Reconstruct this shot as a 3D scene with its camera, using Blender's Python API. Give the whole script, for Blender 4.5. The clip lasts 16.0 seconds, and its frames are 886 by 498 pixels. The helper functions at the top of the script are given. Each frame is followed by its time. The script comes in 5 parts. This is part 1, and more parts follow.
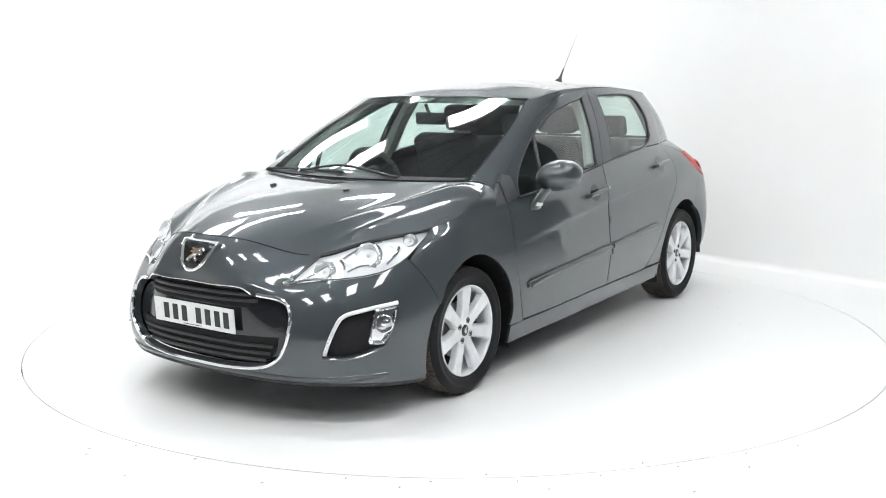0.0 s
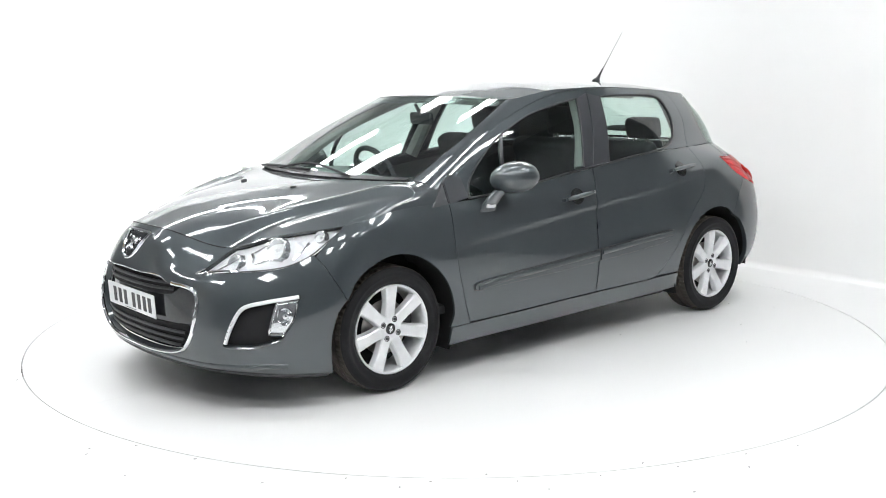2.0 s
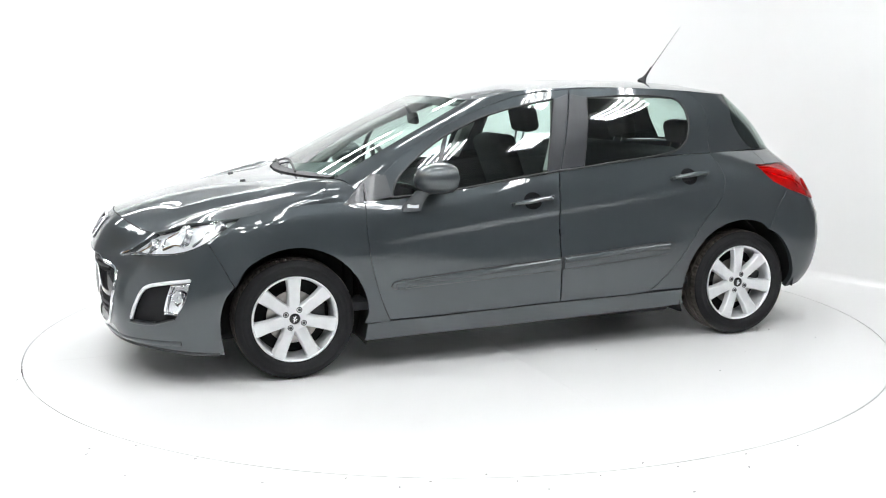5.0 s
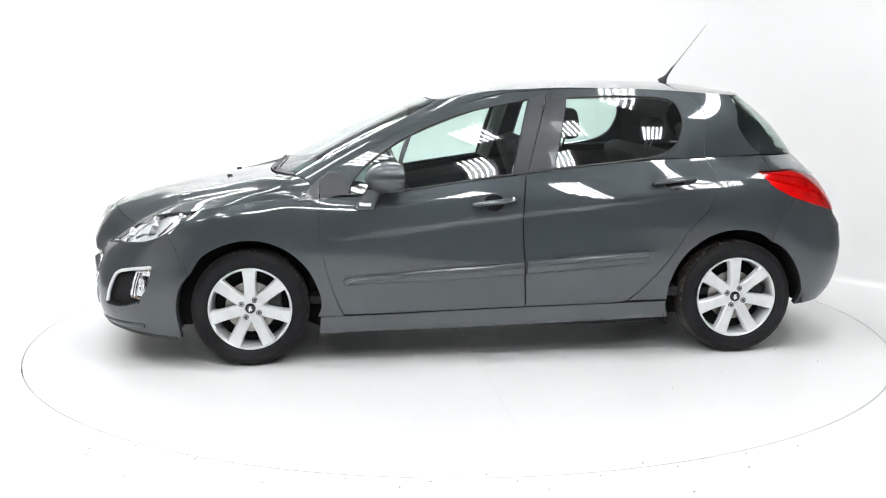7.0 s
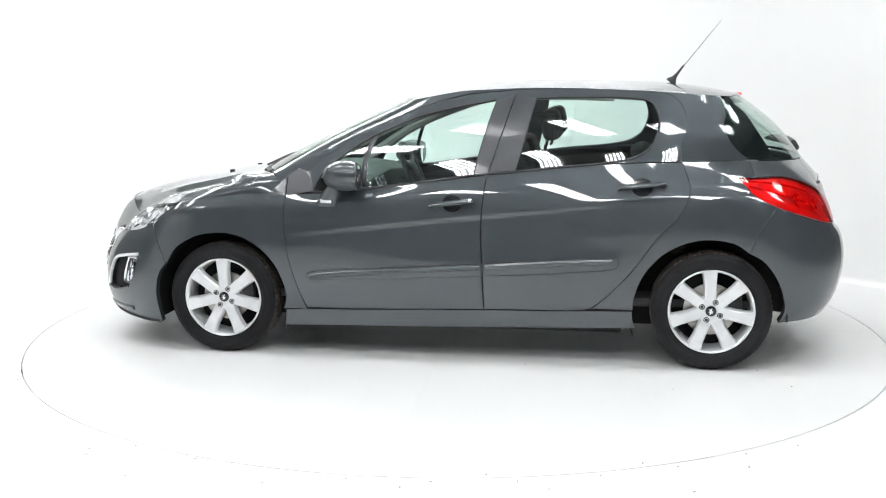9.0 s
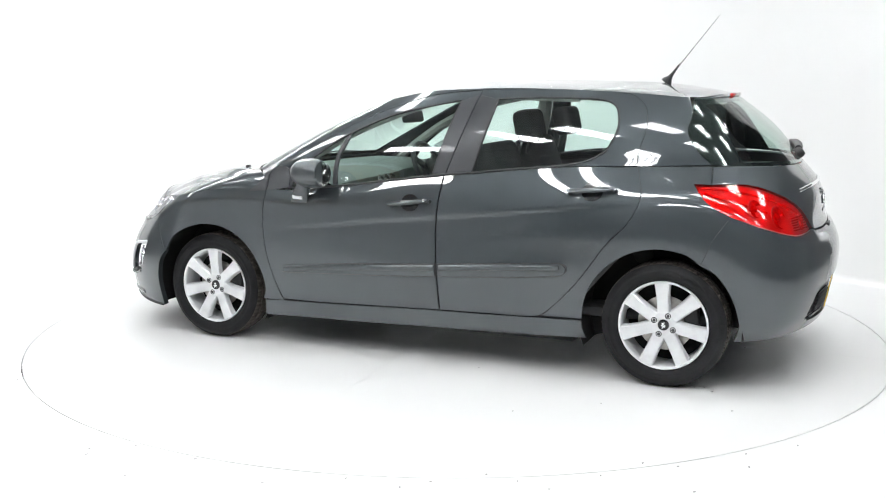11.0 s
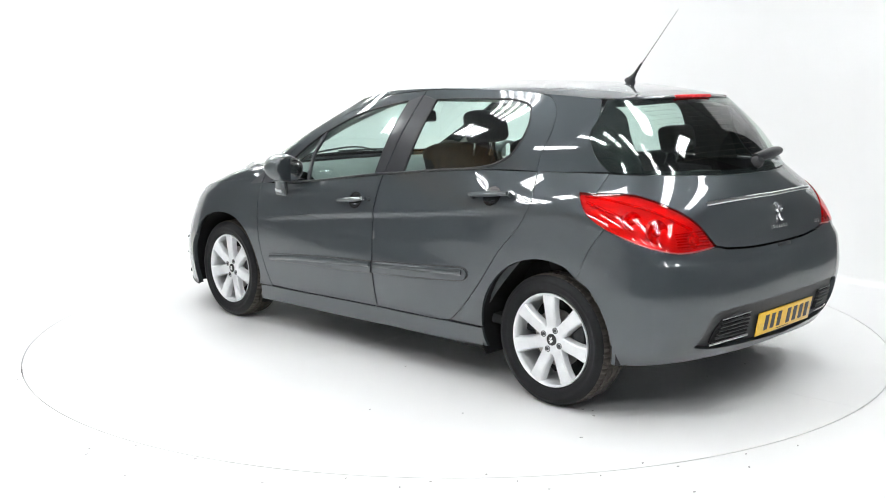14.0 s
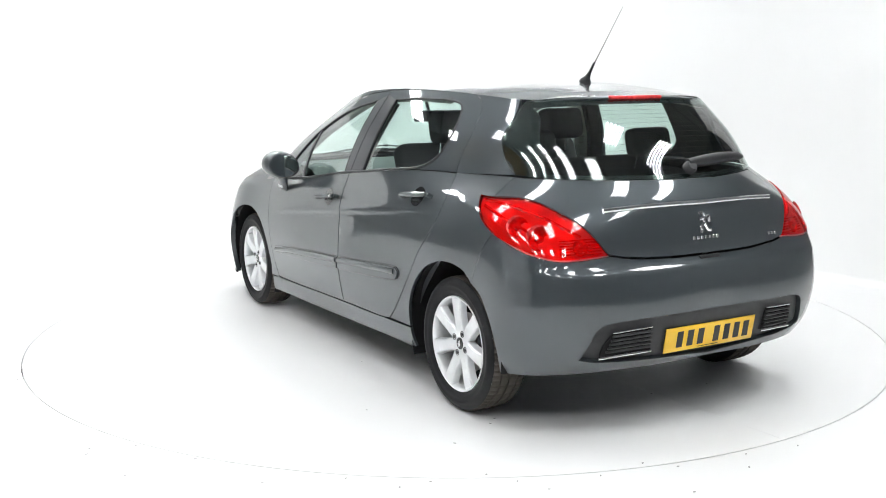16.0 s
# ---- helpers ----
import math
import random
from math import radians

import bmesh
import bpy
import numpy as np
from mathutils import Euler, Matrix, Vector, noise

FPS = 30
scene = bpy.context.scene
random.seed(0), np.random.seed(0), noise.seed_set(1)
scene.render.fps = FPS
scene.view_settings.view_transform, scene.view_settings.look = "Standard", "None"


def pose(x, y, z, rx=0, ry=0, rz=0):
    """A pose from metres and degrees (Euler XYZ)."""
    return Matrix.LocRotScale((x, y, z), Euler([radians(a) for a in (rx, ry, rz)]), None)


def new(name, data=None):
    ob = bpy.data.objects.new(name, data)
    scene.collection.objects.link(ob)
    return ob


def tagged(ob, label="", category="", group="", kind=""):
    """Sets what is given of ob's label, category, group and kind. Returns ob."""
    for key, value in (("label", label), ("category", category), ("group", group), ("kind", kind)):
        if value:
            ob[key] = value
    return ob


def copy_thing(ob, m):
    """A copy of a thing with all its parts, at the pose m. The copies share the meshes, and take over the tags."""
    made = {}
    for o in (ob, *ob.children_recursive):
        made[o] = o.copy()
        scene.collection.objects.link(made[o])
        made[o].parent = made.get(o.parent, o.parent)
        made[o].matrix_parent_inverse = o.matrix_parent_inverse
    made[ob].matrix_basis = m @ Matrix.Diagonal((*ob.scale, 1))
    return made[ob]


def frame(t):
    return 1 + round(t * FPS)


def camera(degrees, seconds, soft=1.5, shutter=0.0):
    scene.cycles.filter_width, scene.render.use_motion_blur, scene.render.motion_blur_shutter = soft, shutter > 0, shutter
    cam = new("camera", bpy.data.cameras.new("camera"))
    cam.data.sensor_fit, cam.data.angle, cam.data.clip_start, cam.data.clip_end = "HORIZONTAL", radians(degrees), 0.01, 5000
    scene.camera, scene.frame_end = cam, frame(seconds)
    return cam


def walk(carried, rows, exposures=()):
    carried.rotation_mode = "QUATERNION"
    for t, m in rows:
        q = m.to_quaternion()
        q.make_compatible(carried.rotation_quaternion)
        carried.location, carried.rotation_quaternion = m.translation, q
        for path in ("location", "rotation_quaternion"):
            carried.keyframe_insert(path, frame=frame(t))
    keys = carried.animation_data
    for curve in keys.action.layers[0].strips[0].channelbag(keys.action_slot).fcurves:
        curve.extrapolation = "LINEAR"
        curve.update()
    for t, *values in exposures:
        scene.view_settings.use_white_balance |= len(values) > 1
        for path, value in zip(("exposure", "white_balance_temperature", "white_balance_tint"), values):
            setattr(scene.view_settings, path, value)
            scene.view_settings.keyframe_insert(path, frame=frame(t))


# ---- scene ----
# ---------------------------------------------------------------- camera
cam = camera(47.9, 16.0, soft=1.0)
EYE = pose(0, -6.0418, 1.4631, 0, 0, 0) @ pose(0, 0, 0, 0, 0, 0.703) @ pose(0, 0, 0, 80.559) @ pose(0, 0, 0, 0, 0, -0.323)
walk(cam, [(0, EYE), (16, EYE)])

# ---------------------------------------------------------------- world and exposure
world = bpy.data.worlds.new("studio_world")
scene.world = world
world.use_nodes = True
world.node_tree.nodes["Background"].inputs[0].default_value = (0.9, 0.95, 1, 1)
world.node_tree.nodes["Background"].inputs[1].default_value = 0.02
scene.view_settings.exposure = 0.0


# ---------------------------------------------------------------- materials
def material(name, color, rough=0.5, metal=0.0, coat=0.0, noise_scale=0.0, vary=0.0, bump=0.0, coat_rough=0.03, coat_ior=1.5,
             transmission=0.0, ior=1.45, emission=0.0, fine=0.0, spec=0.5, rough_vary=0.06):
    m = bpy.data.materials.new(name)
    m.use_nodes = True
    nodes, links = m.node_tree.nodes, m.node_tree.links
    b = nodes["Principled BSDF"]
    b.inputs["Base Color"].default_value = (*color, 1)
    b.inputs["Roughness"].default_value = rough
    b.inputs["Metallic"].default_value = metal
    b.inputs["Coat Weight"].default_value = coat
    b.inputs["Coat Roughness"].default_value = coat_rough
    b.inputs["Coat IOR"].default_value = coat_ior
    b.inputs["Transmission Weight"].default_value = transmission
    b.inputs["IOR"].default_value = ior
    b.inputs["Specular IOR Level"].default_value = spec
    if emission:
        b.inputs["Emission Color"].default_value = (*color, 1)
        b.inputs["Emission Strength"].default_value = emission
    if noise_scale:
        co = nodes.new("ShaderNodeTexCoord")
        n = nodes.new("ShaderNodeTexNoise")
        n.inputs["Scale"].default_value, n.inputs["Detail"].default_value = noise_scale, 5
        n2 = nodes.new("ShaderNodeTexNoise")
        n2.inputs["Scale"].default_value, n2.inputs["Detail"].default_value = noise_scale * 14, 3
        links.new(co.outputs["Object"], n.inputs["Vector"])
        links.new(co.outputs["Object"], n2.inputs["Vector"])
        add = nodes.new("ShaderNodeMath")
        add.operation = "MULTIPLY_ADD"
        add.inputs[1].default_value = fine
        links.new(n2.outputs["Fac"], add.inputs[0])
        links.new(n.outputs["Fac"], add.inputs[2])
        if vary:
            ramp = nodes.new("ShaderNodeMapRange")
            ramp.inputs["From Min"].default_value, ramp.inputs["From Max"].default_value = 0.3 + fine * 0.3, 0.7 + fine * 0.7
            ramp.inputs["To Min"].default_value, ramp.inputs["To Max"].default_value = 1 - vary, 1 + vary
            links.new(add.outputs[0], ramp.inputs["Value"])
            mul = nodes.new("ShaderNodeVectorMath")
            mul.operation = "SCALE"
            mul.inputs[0].default_value = color
            links.new(ramp.outputs[0], mul.inputs["Scale"])
            links.new(mul.outputs[0], b.inputs["Base Color"])
            r2 = nodes.new("ShaderNodeMapRange")
            r2.inputs["To Min"].default_value, r2.inputs["To Max"].default_value = max(rough - rough_vary, 0), min(rough + rough_vary, 1)
            links.new(add.outputs[0], r2.inputs["Value"])
            links.new(r2.outputs[0], b.inputs["Roughness"])
        if bump:
            bp = nodes.new("ShaderNodeBump")
            bp.inputs["Strength"].default_value, bp.inputs["Distance"].default_value = bump, 0.002
            links.new(n2.outputs["Fac"], bp.inputs["Height"])
            links.new(bp.outputs[0], b.inputs["Normal"])
    return m


def clear_glass(name, tint, gloss_rough=0.0, floor=0.055):
    """Thin pane: straight-through tinted light with a mirror coat that grows towards grazing."""
    m = bpy.data.materials.new(name)
    m.use_nodes = True
    nodes, links = m.node_tree.nodes, m.node_tree.links
    nodes.remove(nodes["Principled BSDF"])
    tr, gl, mix, lw, pw, ma = (nodes.new("ShaderNode" + k) for k in ("BsdfTransparent", "BsdfGlossy", "MixShader", "LayerWeight", "Math", "Math"))
    tr.inputs[0].default_value = (*tint, 1)
    gl.inputs["Roughness"].default_value = gloss_rough
    pw.operation, ma.operation = "POWER", "MULTIPLY_ADD"
    pw.inputs[1].default_value = 4.5
    ma.inputs[1].default_value, ma.inputs[2].default_value = 0.94 - floor, floor
    links.new(lw.outputs["Facing"], pw.inputs[0])
    links.new(pw.outputs[0], ma.inputs[0])
    links.new(ma.outputs[0], mix.inputs[0])
    links.new(tr.outputs[0], mix.inputs[1])
    links.new(gl.outputs[0], mix.inputs[2])
    links.new(mix.outputs[0], nodes["Material Output"].inputs[0])
    return m


PAINT = material("metallic_grey_paint", (0.052, 0.062, 0.068), 0.38, 0.5, 1.0, 3.0, 0.03, rough_vary=0.0, spec=0.15, coat_rough=0.006, coat_ior=1.66)
BLACK = material("black_plastic", (0.022, 0.023, 0.025), 0.45, 0, 0, 30, 0.25, 0.15)
GLOSS = material("gloss_black", (0.012, 0.013, 0.015), 0.12, 0, 0.6, 4, 0.15)
PILLAR = material("satin_black_pillar_film", (0.035, 0.037, 0.042), 0.3, 0, 0.25, 8, 0.15)
VOID = material("dark_liner", (0.008, 0.008, 0.009), 0.85, 0, 0, 12, 0.3)
RUBBER = material("tyre_rubber", (0.013, 0.013, 0.014), 0.55, 0, 0, 9, 0.3, 0.2, fine=0.4, spec=0.22)
TREAD = material("dusty_tread_rubber", (0.07, 0.06, 0.052), 0.85, 0, 0, 14, 0.35, 0.3, fine=0.5)
ALLOY = material("silver_alloy_paint", (0.80, 0.81, 0.82), 0.34, 0.3, 0.5, 12, 0.08)
STEEL = material("brake_steel", (0.42, 0.4, 0.38), 0.35, 0.9, 0, 20, 0.3)
CHROME = material("chrome", (0.86, 0.87, 0.88), 0.07, 1.0)
SATIN = material("satin_silver", (0.6, 0.61, 0.63), 0.25, 0.9, 0, 20, 0.1)
GLASS = clear_glass("green_tinted_glass", (0.83, 0.95, 0.91), floor=0.13)
DARKGLASS = clear_glass("dark_rear_glass", (0.72, 0.84, 0.79), floor=0.10)
LENS = clear_glass("clear_lens", (0.985, 0.99, 0.995))
REDLENS = clear_glass("red_lens", (0.85, 0.035, 0.035))
REDDEEP = material("deep_red_reflector", (0.68, 0.035, 0.035), 0.25, 0.1, 0.6, 60, 0.4, coat_rough=0.05)
REFLECT = material("lamp_reflector", (0.86, 0.87, 0.88), 0.22, 0.55, 0.4, 25, 0.06)
FACET = material("faceted_lamp_reflector", (0.93, 0.94, 0.95), 0.3, 0.0, 0.5, 5, 0.05, 1.0, fine=0.5)
PEARL = material("lamp_white_bezel", (0.8, 0.81, 0.83), 0.3, 0.2, 0.6, 20, 0.05)
FABRIC = material("charcoal_seat_fabric", (0.04, 0.041, 0.043), 0.9, 0, 0, 14, 0.25)
TRIM_IN = material("dark_cabin_plastic", (0.06, 0.063, 0.065), 0.6, 0, 0, 9, 0.15)
DASH = material("grey_green_dashboard", (0.12, 0.14, 0.135), 0.6, 0, 0, 9, 0.12)
HEADLINER = material("pale_grey_headliner", (0.42, 0.42, 0.40), 0.9, 0, 0, 9, 0.05)
MIRROR = material("mirror_glass", (0.9, 0.92, 0.92), 0.01, 1.0)
PLATE_W = material("white_plate", (0.78, 0.79, 0.78), 0.3, 0, 0.4, 10, 0.04)
PLATE_Y = material("yellow_plate", (0.86, 0.52, 0.02), 0.3, 0, 0.4, 10, 0.05)
INK = material("plate_ink", (0.015, 0.015, 0.016), 0.4, 0, 0, 20, 0.1)
HEATER = material("brown_heater_wire", (0.10, 0.06, 0.04), 0.6, 0, 0, 30, 0.1)


# ---------------------------------------------------------------- small mesh tools
def link_mesh(name, verts, faces, mat, parent=None, label="", smooth=True):
    me = bpy.data.meshes.new(name)
    me.from_pydata([tuple(map(float, v)) for v in verts], [], [tuple(map(int, q)) for q in faces])
    me.validate()
    me.materials.append(mat)
    if smooth:
        me.polygons.foreach_set("use_smooth", [True] * len(me.polygons))
    me.update()
    ob = new(name, me)
    if parent:
        ob.parent = parent
    if label:
        tagged(ob, label)
    return ob


def part(name, bm, mat, parent=None, label="", smooth=True, sharp=40):
    bmesh.ops.recalc_face_normals(bm, faces=bm.faces)
    me = bpy.data.meshes.new(name)
    for q in bm.faces:
        q.smooth = smooth
    for e in bm.edges:
        if len(e.link_faces) == 2 and e.calc_face_angle(0) > radians(sharp):
            e.smooth = False
    bm.to_mesh(me)
    bm.free()
    me.materials.append(mat)
    ob = new(name, me)
    if parent:
        ob.parent = parent
    if label:
        tagged(ob, label)
    return ob


def box_bm(bm, size, m=Matrix(), bevel=0.0, segments=2):
    tmp = bmesh.new()
    bmesh.ops.create_cube(tmp, size=1, matrix=Matrix.Diagonal((*size, 1)))
    if bevel:
        bmesh.ops.bevel(tmp, geom=list(tmp.edges), offset=bevel, segments=segments, profile=0.5, affect="EDGES")
    merge(bm, tmp, m)


def merge(bm, tmp, m=Matrix()):
    tmp.transform(m)
    tmp.verts.index_update()
    vs = [bm.verts.new(v.co) for v in tmp.verts]
    for q in tmp.faces:
        try:
            bm.faces.new([vs[v.index] for v in q.verts])
        except ValueError:
            pass
    tmp.free()


def lathe_bm(bm, profile, n=48, m=Matrix(), arc=None):
    """Turns (radius, height) pairs about local z."""
    tmp = bmesh.new()
    rings = []
    for r, h in profile:
        rings.append([tmp.verts.new((r * math.cos(2 * math.pi * i / n), r * math.sin(2 * math.pi * i / n), h)) for i in range(n)] if r > 1e-5
                     else [tmp.verts.new((0, 0, h))])
    for a, b in zip(rings, rings[1:]):
        for i in range(n):
            j = (i + 1) % n
            q = [a[i % len(a)], a[j % len(a)], b[j % len(b)], b[i % len(b)]]
            q = list(dict.fromkeys(q))
            if len(q) > 2:
                tmp.faces.new(q)
    merge(bm, tmp, m)


def tube_bm(bm, pts, r, n=8, closed=False, cap=True, flat=1.0, up=Vector((0, 0, 1))):
    """A round or flattened rod along a path; r may be a number or one per point."""
    pts = [Vector(p) for p in pts]
    rings = []
    for i, p in enumerate(pts):
        a = pts[i - 1] if i or closed else p
        b = pts[(i + 1) % len(pts)] if i + 1 < len(pts) or closed else p
        d = (b - a).normalized()
        s = d.cross(up)
        s = s.normalized() if s.length > 1e-4 else Vector((1, 0, 0))
        w = s.cross(d).normalized()
        k = r[i] if isinstance(r, (list, tuple)) else r
        rings.append([bm.verts.new(p + k * math.cos(2 * math.pi * j / n) * s + flat * k * math.sin(2 * math.pi * j / n) * w) for j in range(n)])
    pairs = list(zip(rings, rings[1:])) + ([(rings[-1], rings[0])] if closed else [])
    for a, b in pairs:
        for j in range(n):
            bm.faces.new((a[j], a[(j + 1) % n], b[(j + 1) % n], b[j]))
    if cap and not closed:
        bm.faces.new(rings[0][::-1])
        bm.faces.new(rings[-1])


def smooth_line(pts, per=8, closed=False):
    """Catmull-Rom line through points of any dimension; a repeated point makes a corner."""
    p = np.array(pts, float)
    n = len(p)
    out = []
    for i in range(n if closed else n - 1):
        if closed:
            a, b, c, d = p[(i - 1) % n], p[i], p[(i + 1) % n], p[(i + 2) % n]
        else:
            a, b, c, d = p[max(i - 1, 0)], p[i], p[i + 1], p[min(i + 2, n - 1)]
        if np.linalg.norm(c - b) < 1e-7:
            continue
        if np.linalg.norm(b - a) < 1e-7:
            a = 2 * b - c
        if np.linalg.norm(d - c) < 1e-7:
            d = 2 * c - b
        lc = np.linalg.norm(c - b)
        t1 = (c - a) * lc / (np.linalg.norm(c - b) + np.linalg.norm(b - a))
        t2 = (d - b) * lc / (np.linalg.norm(d - c) + np.linalg.norm(c - b))
        for k in range(per):
            t = k / per
            h = (2 * t**3 - 3 * t**2 + 1, t**3 - 2 * t**2 + t, -2 * t**3 + 3 * t**2, t**3 - t**2)
            out.append(h[0] * b + h[1] * t1 + h[2] * c + h[3] * t2)
    if not closed:
        out.append(p[-1])
    return np.array(out)


# ---------------------------------------------------------------- body surfaces
class Sheet:
    """A smooth surface through control rows (v), each with the same columns (u). mirror: ends of u meet the plane y = 0."""

    def __init__(self, rows, mirror=(True, True)):
        c = np.array(rows, float)
        self.nv, self.nu = c.shape[0] - 1, c.shape[1] - 1
        flip = np.array([1, -1, 1.0])
        pre = c[:, 3:0:-1] * flip if mirror[0] else np.stack([c[:, 0] + k * (c[:, 0] - c[:, 1]) for k in (3, 2, 1)], 1)
        post = c[:, -2:-5:-1] * flip if mirror[1] else np.stack([c[:, -1] + k * (c[:, -1] - c[:, -2]) for k in (1, 2, 3)], 1)
        c = np.concatenate([pre, c, post], 1)
        c = np.concatenate([(2 * c[:1] - c[1:2]), c, (2 * c[-1:] - c[-2:-1])], 0)

        def inverse(n):
            m = np.diag(np.full(n, 4 / 6)) + np.diag(np.full(n - 1, 1 / 6), 1) + np.diag(np.full(n - 1, 1 / 6), -1)
            m[0, :2], m[-1, -2:] = (1, 0), (0, 1)
            return np.linalg.inv(m)

        self.c = np.einsum("ab,bcd->acd", inverse(c.shape[0]), np.einsum("ab,cbd->cad", inverse(c.shape[1]), c))
        uu, vv = np.meshgrid(np.linspace(0, self.nu, self.nu * 16 + 1), np.linspace(0, self.nv, self.nv * 12 + 1))
        self.su, self.sv = uu.ravel(), vv.ravel()
        self.sp = self(self.su, self.sv)

    @staticmethod
    def weights(t):
        return np.stack([(1 - t)**3 / 6, (3 * t**3 - 6 * t**2 + 4) / 6, (-3 * t**3 + 3 * t**2 + 3 * t + 1) / 6, t**3 / 6], -1)

    crease = False
    ridge = False

    def __call__(self, u, v):
        p = self.plain(u, v)
        if self.crease:
            # swage line rising along the doors, sharp underneath and fading above
            x, dz = p[..., 0], p[..., 2] - np.interp(p[..., 0], [-1.25, -.92, -.5, -.155, .228, .647, .95], [.898, .866, .817, .783, .744, .696, .655])
            fade = np.clip((x + 1.25) / .35, 0, 1) * np.clip((.93 - x) / .6, 0, 1)
            d = np.exp(-np.maximum(dz, 0) / .10) / (1 + np.exp(-np.clip(dz, -.1, .1) / .006))
            p[..., 1] += .010 * d * fade
            z = p[..., 2]
            shelf = np.exp(-np.maximum(.70 - z, 0) / .12) / (1 + np.exp(np.clip((z - .712) / .008, -30, 30)))
            p[..., 0] -= .018 * shelf * np.clip((-x - 1.78) / .12, 0, 1)
        if self.ridge:
            # sharp crest along each side of the bonnet with a shallow hollow outside it
            x = p[..., 0]
            d = p[..., 1] - np.interp(x, [1.1, 1.2, 1.3, 1.4, 1.5, 1.6, 1.7, 1.8, 1.95], [.735, .71, .672, .632, .588, .54, .488, .436, .36])
            h = np.clip((x - 1.08) / .14, 0, 1) * np.clip((1.98 - x) / .35, 0, 1)
            r = np.sqrt(d * d + .007**2)
            p[..., 2] += h * (.026 * np.exp(-r / .055) - .012 * np.exp(-((d - .075) / .04)**2))
        return p

    def plain(self, u, v):
        u, v = np.clip(np.asarray(u, float), -2, self.nu + 2), np.clip(np.asarray(v, float), 0, self.nv)
        iu = np.clip(np.floor(u).astype(int), -2, self.nu + 1)
        iv = np.clip(np.floor(v).astype(int), 0, self.nv - 1)
        wu, wv = self.weights(u - iu), self.weights(v - iv)
        out = np.zeros((*u.shape, 3))
        for a in range(4):
            for b in range(4):
                out += (wv[..., a] * wu[..., b])[..., None] * self.c[np.clip(iv + a, 0, self.c.shape[0] - 1), np.clip(iu + 2 + b, 0, self.c.shape[1] - 1)]
        return out

    def normal(self, u, v, out=True):
        e = 0.03
        du = self(u + e, v) - self(np.asarray(u) - e, v)
        v0, v1 = np.clip(np.asarray(v) - e, 0, self.nv), np.clip(np.asarray(v) + e, 0, self.nv)
        n = np.cross(du, self(u, v1) - self(u, v0))
        n /= np.maximum(np.linalg.norm(n, axis=-1, keepdims=True), 1e-9)
        return n

    def find(self, pts):
        """(u, v) of the places nearest to points (x, y, z) or, seen from the side, (x, z)."""
        side = np.array([len(p) == 2 for p in pts])
        p = np.array([(q[0], 0, q[1]) if len(q) == 2 else q for q in pts], float)
        w = np.stack([np.ones(len(p)), 1.0 - side, np.ones(len(p))], 1)
        u, v = np.empty(len(p)), np.empty(len(p))
        for k in range(len(p)):
            d = ((self.sp - p[k])**2 * w[k]).sum(1) + 1e-4 * side[k] * (self.sp[:, 1] < 0.4)
            i = int(np.argmin(d))
            u[k], v[k] = self.su[i], self.sv[i]
        e = 1e-3
        for _ in range(14):
            r = (p - self(u, v)) * w
            ju = (self(u + e, v) - self(u - e, v)) / (2 * e) * w
            va, vb = np.minimum(v + e, self.nv), np.maximum(v - e, 0)
            jv = (self(u, va) - self(u, vb)) / (va - vb)[:, None] * w
            a, b, c = (ju * ju).sum(1), (ju * jv).sum(1), (jv * jv).sum(1)
            g, h = (ju * r).sum(1), (jv * r).sum(1)
            det = a * c - b * b + 1e-12
            u = np.clip(u + np.clip((c * g - b * h) / det, -.3, .3), 0, self.nu)
            v = np.clip(v + np.clip((a * h - b * g) / det, -.3, .3), 0, self.nv)
        return np.stack([u, v], 1)


def inside(p, poly):
    x, y = p[:, 0], p[:, 1]
    r = np.zeros(len(p), bool)
    q = np.roll(poly, -1, 0)
    for (x0, y0), (x1, y1) in zip(poly, q):
        if y0 != y1:
            r ^= ((y0 > y) != (y1 > y)) & (x < (x1 - x0) * (y - y0) / (y1 - y0) + x0)
    return r


from mathutils.geometry import delaunay_2d_cdt


def inset(loop, d, sc, nu):
    q = loop * sc
    a, b = np.roll(q, 1, 0), np.roll(q, -1, 0)
    e1, e2 = q - a, b - q
    e1 /= np.maximum(np.linalg.norm(e1, axis=1, keepdims=True), 1e-9)
    e2 /= np.maximum(np.linalg.norm(e2, axis=1, keepdims=True), 1e-9)
    n = np.stack([-(e1 + e2)[:, 1], (e1 + e2)[:, 0]], 1)
    n /= np.maximum(np.linalg.norm(n, axis=1, keepdims=True), 1e-9)
    area = (q[:, 0] * b[:, 1] - b[:, 0] * q[:, 1]).sum()
    r = (q + n * d * (1 if area > 0 else -1)) / sc
    for end in (0, nu):
        hold = np.abs(loop[:, 0] - end) < 1e-4
        r[hold, 0] = end
    return r


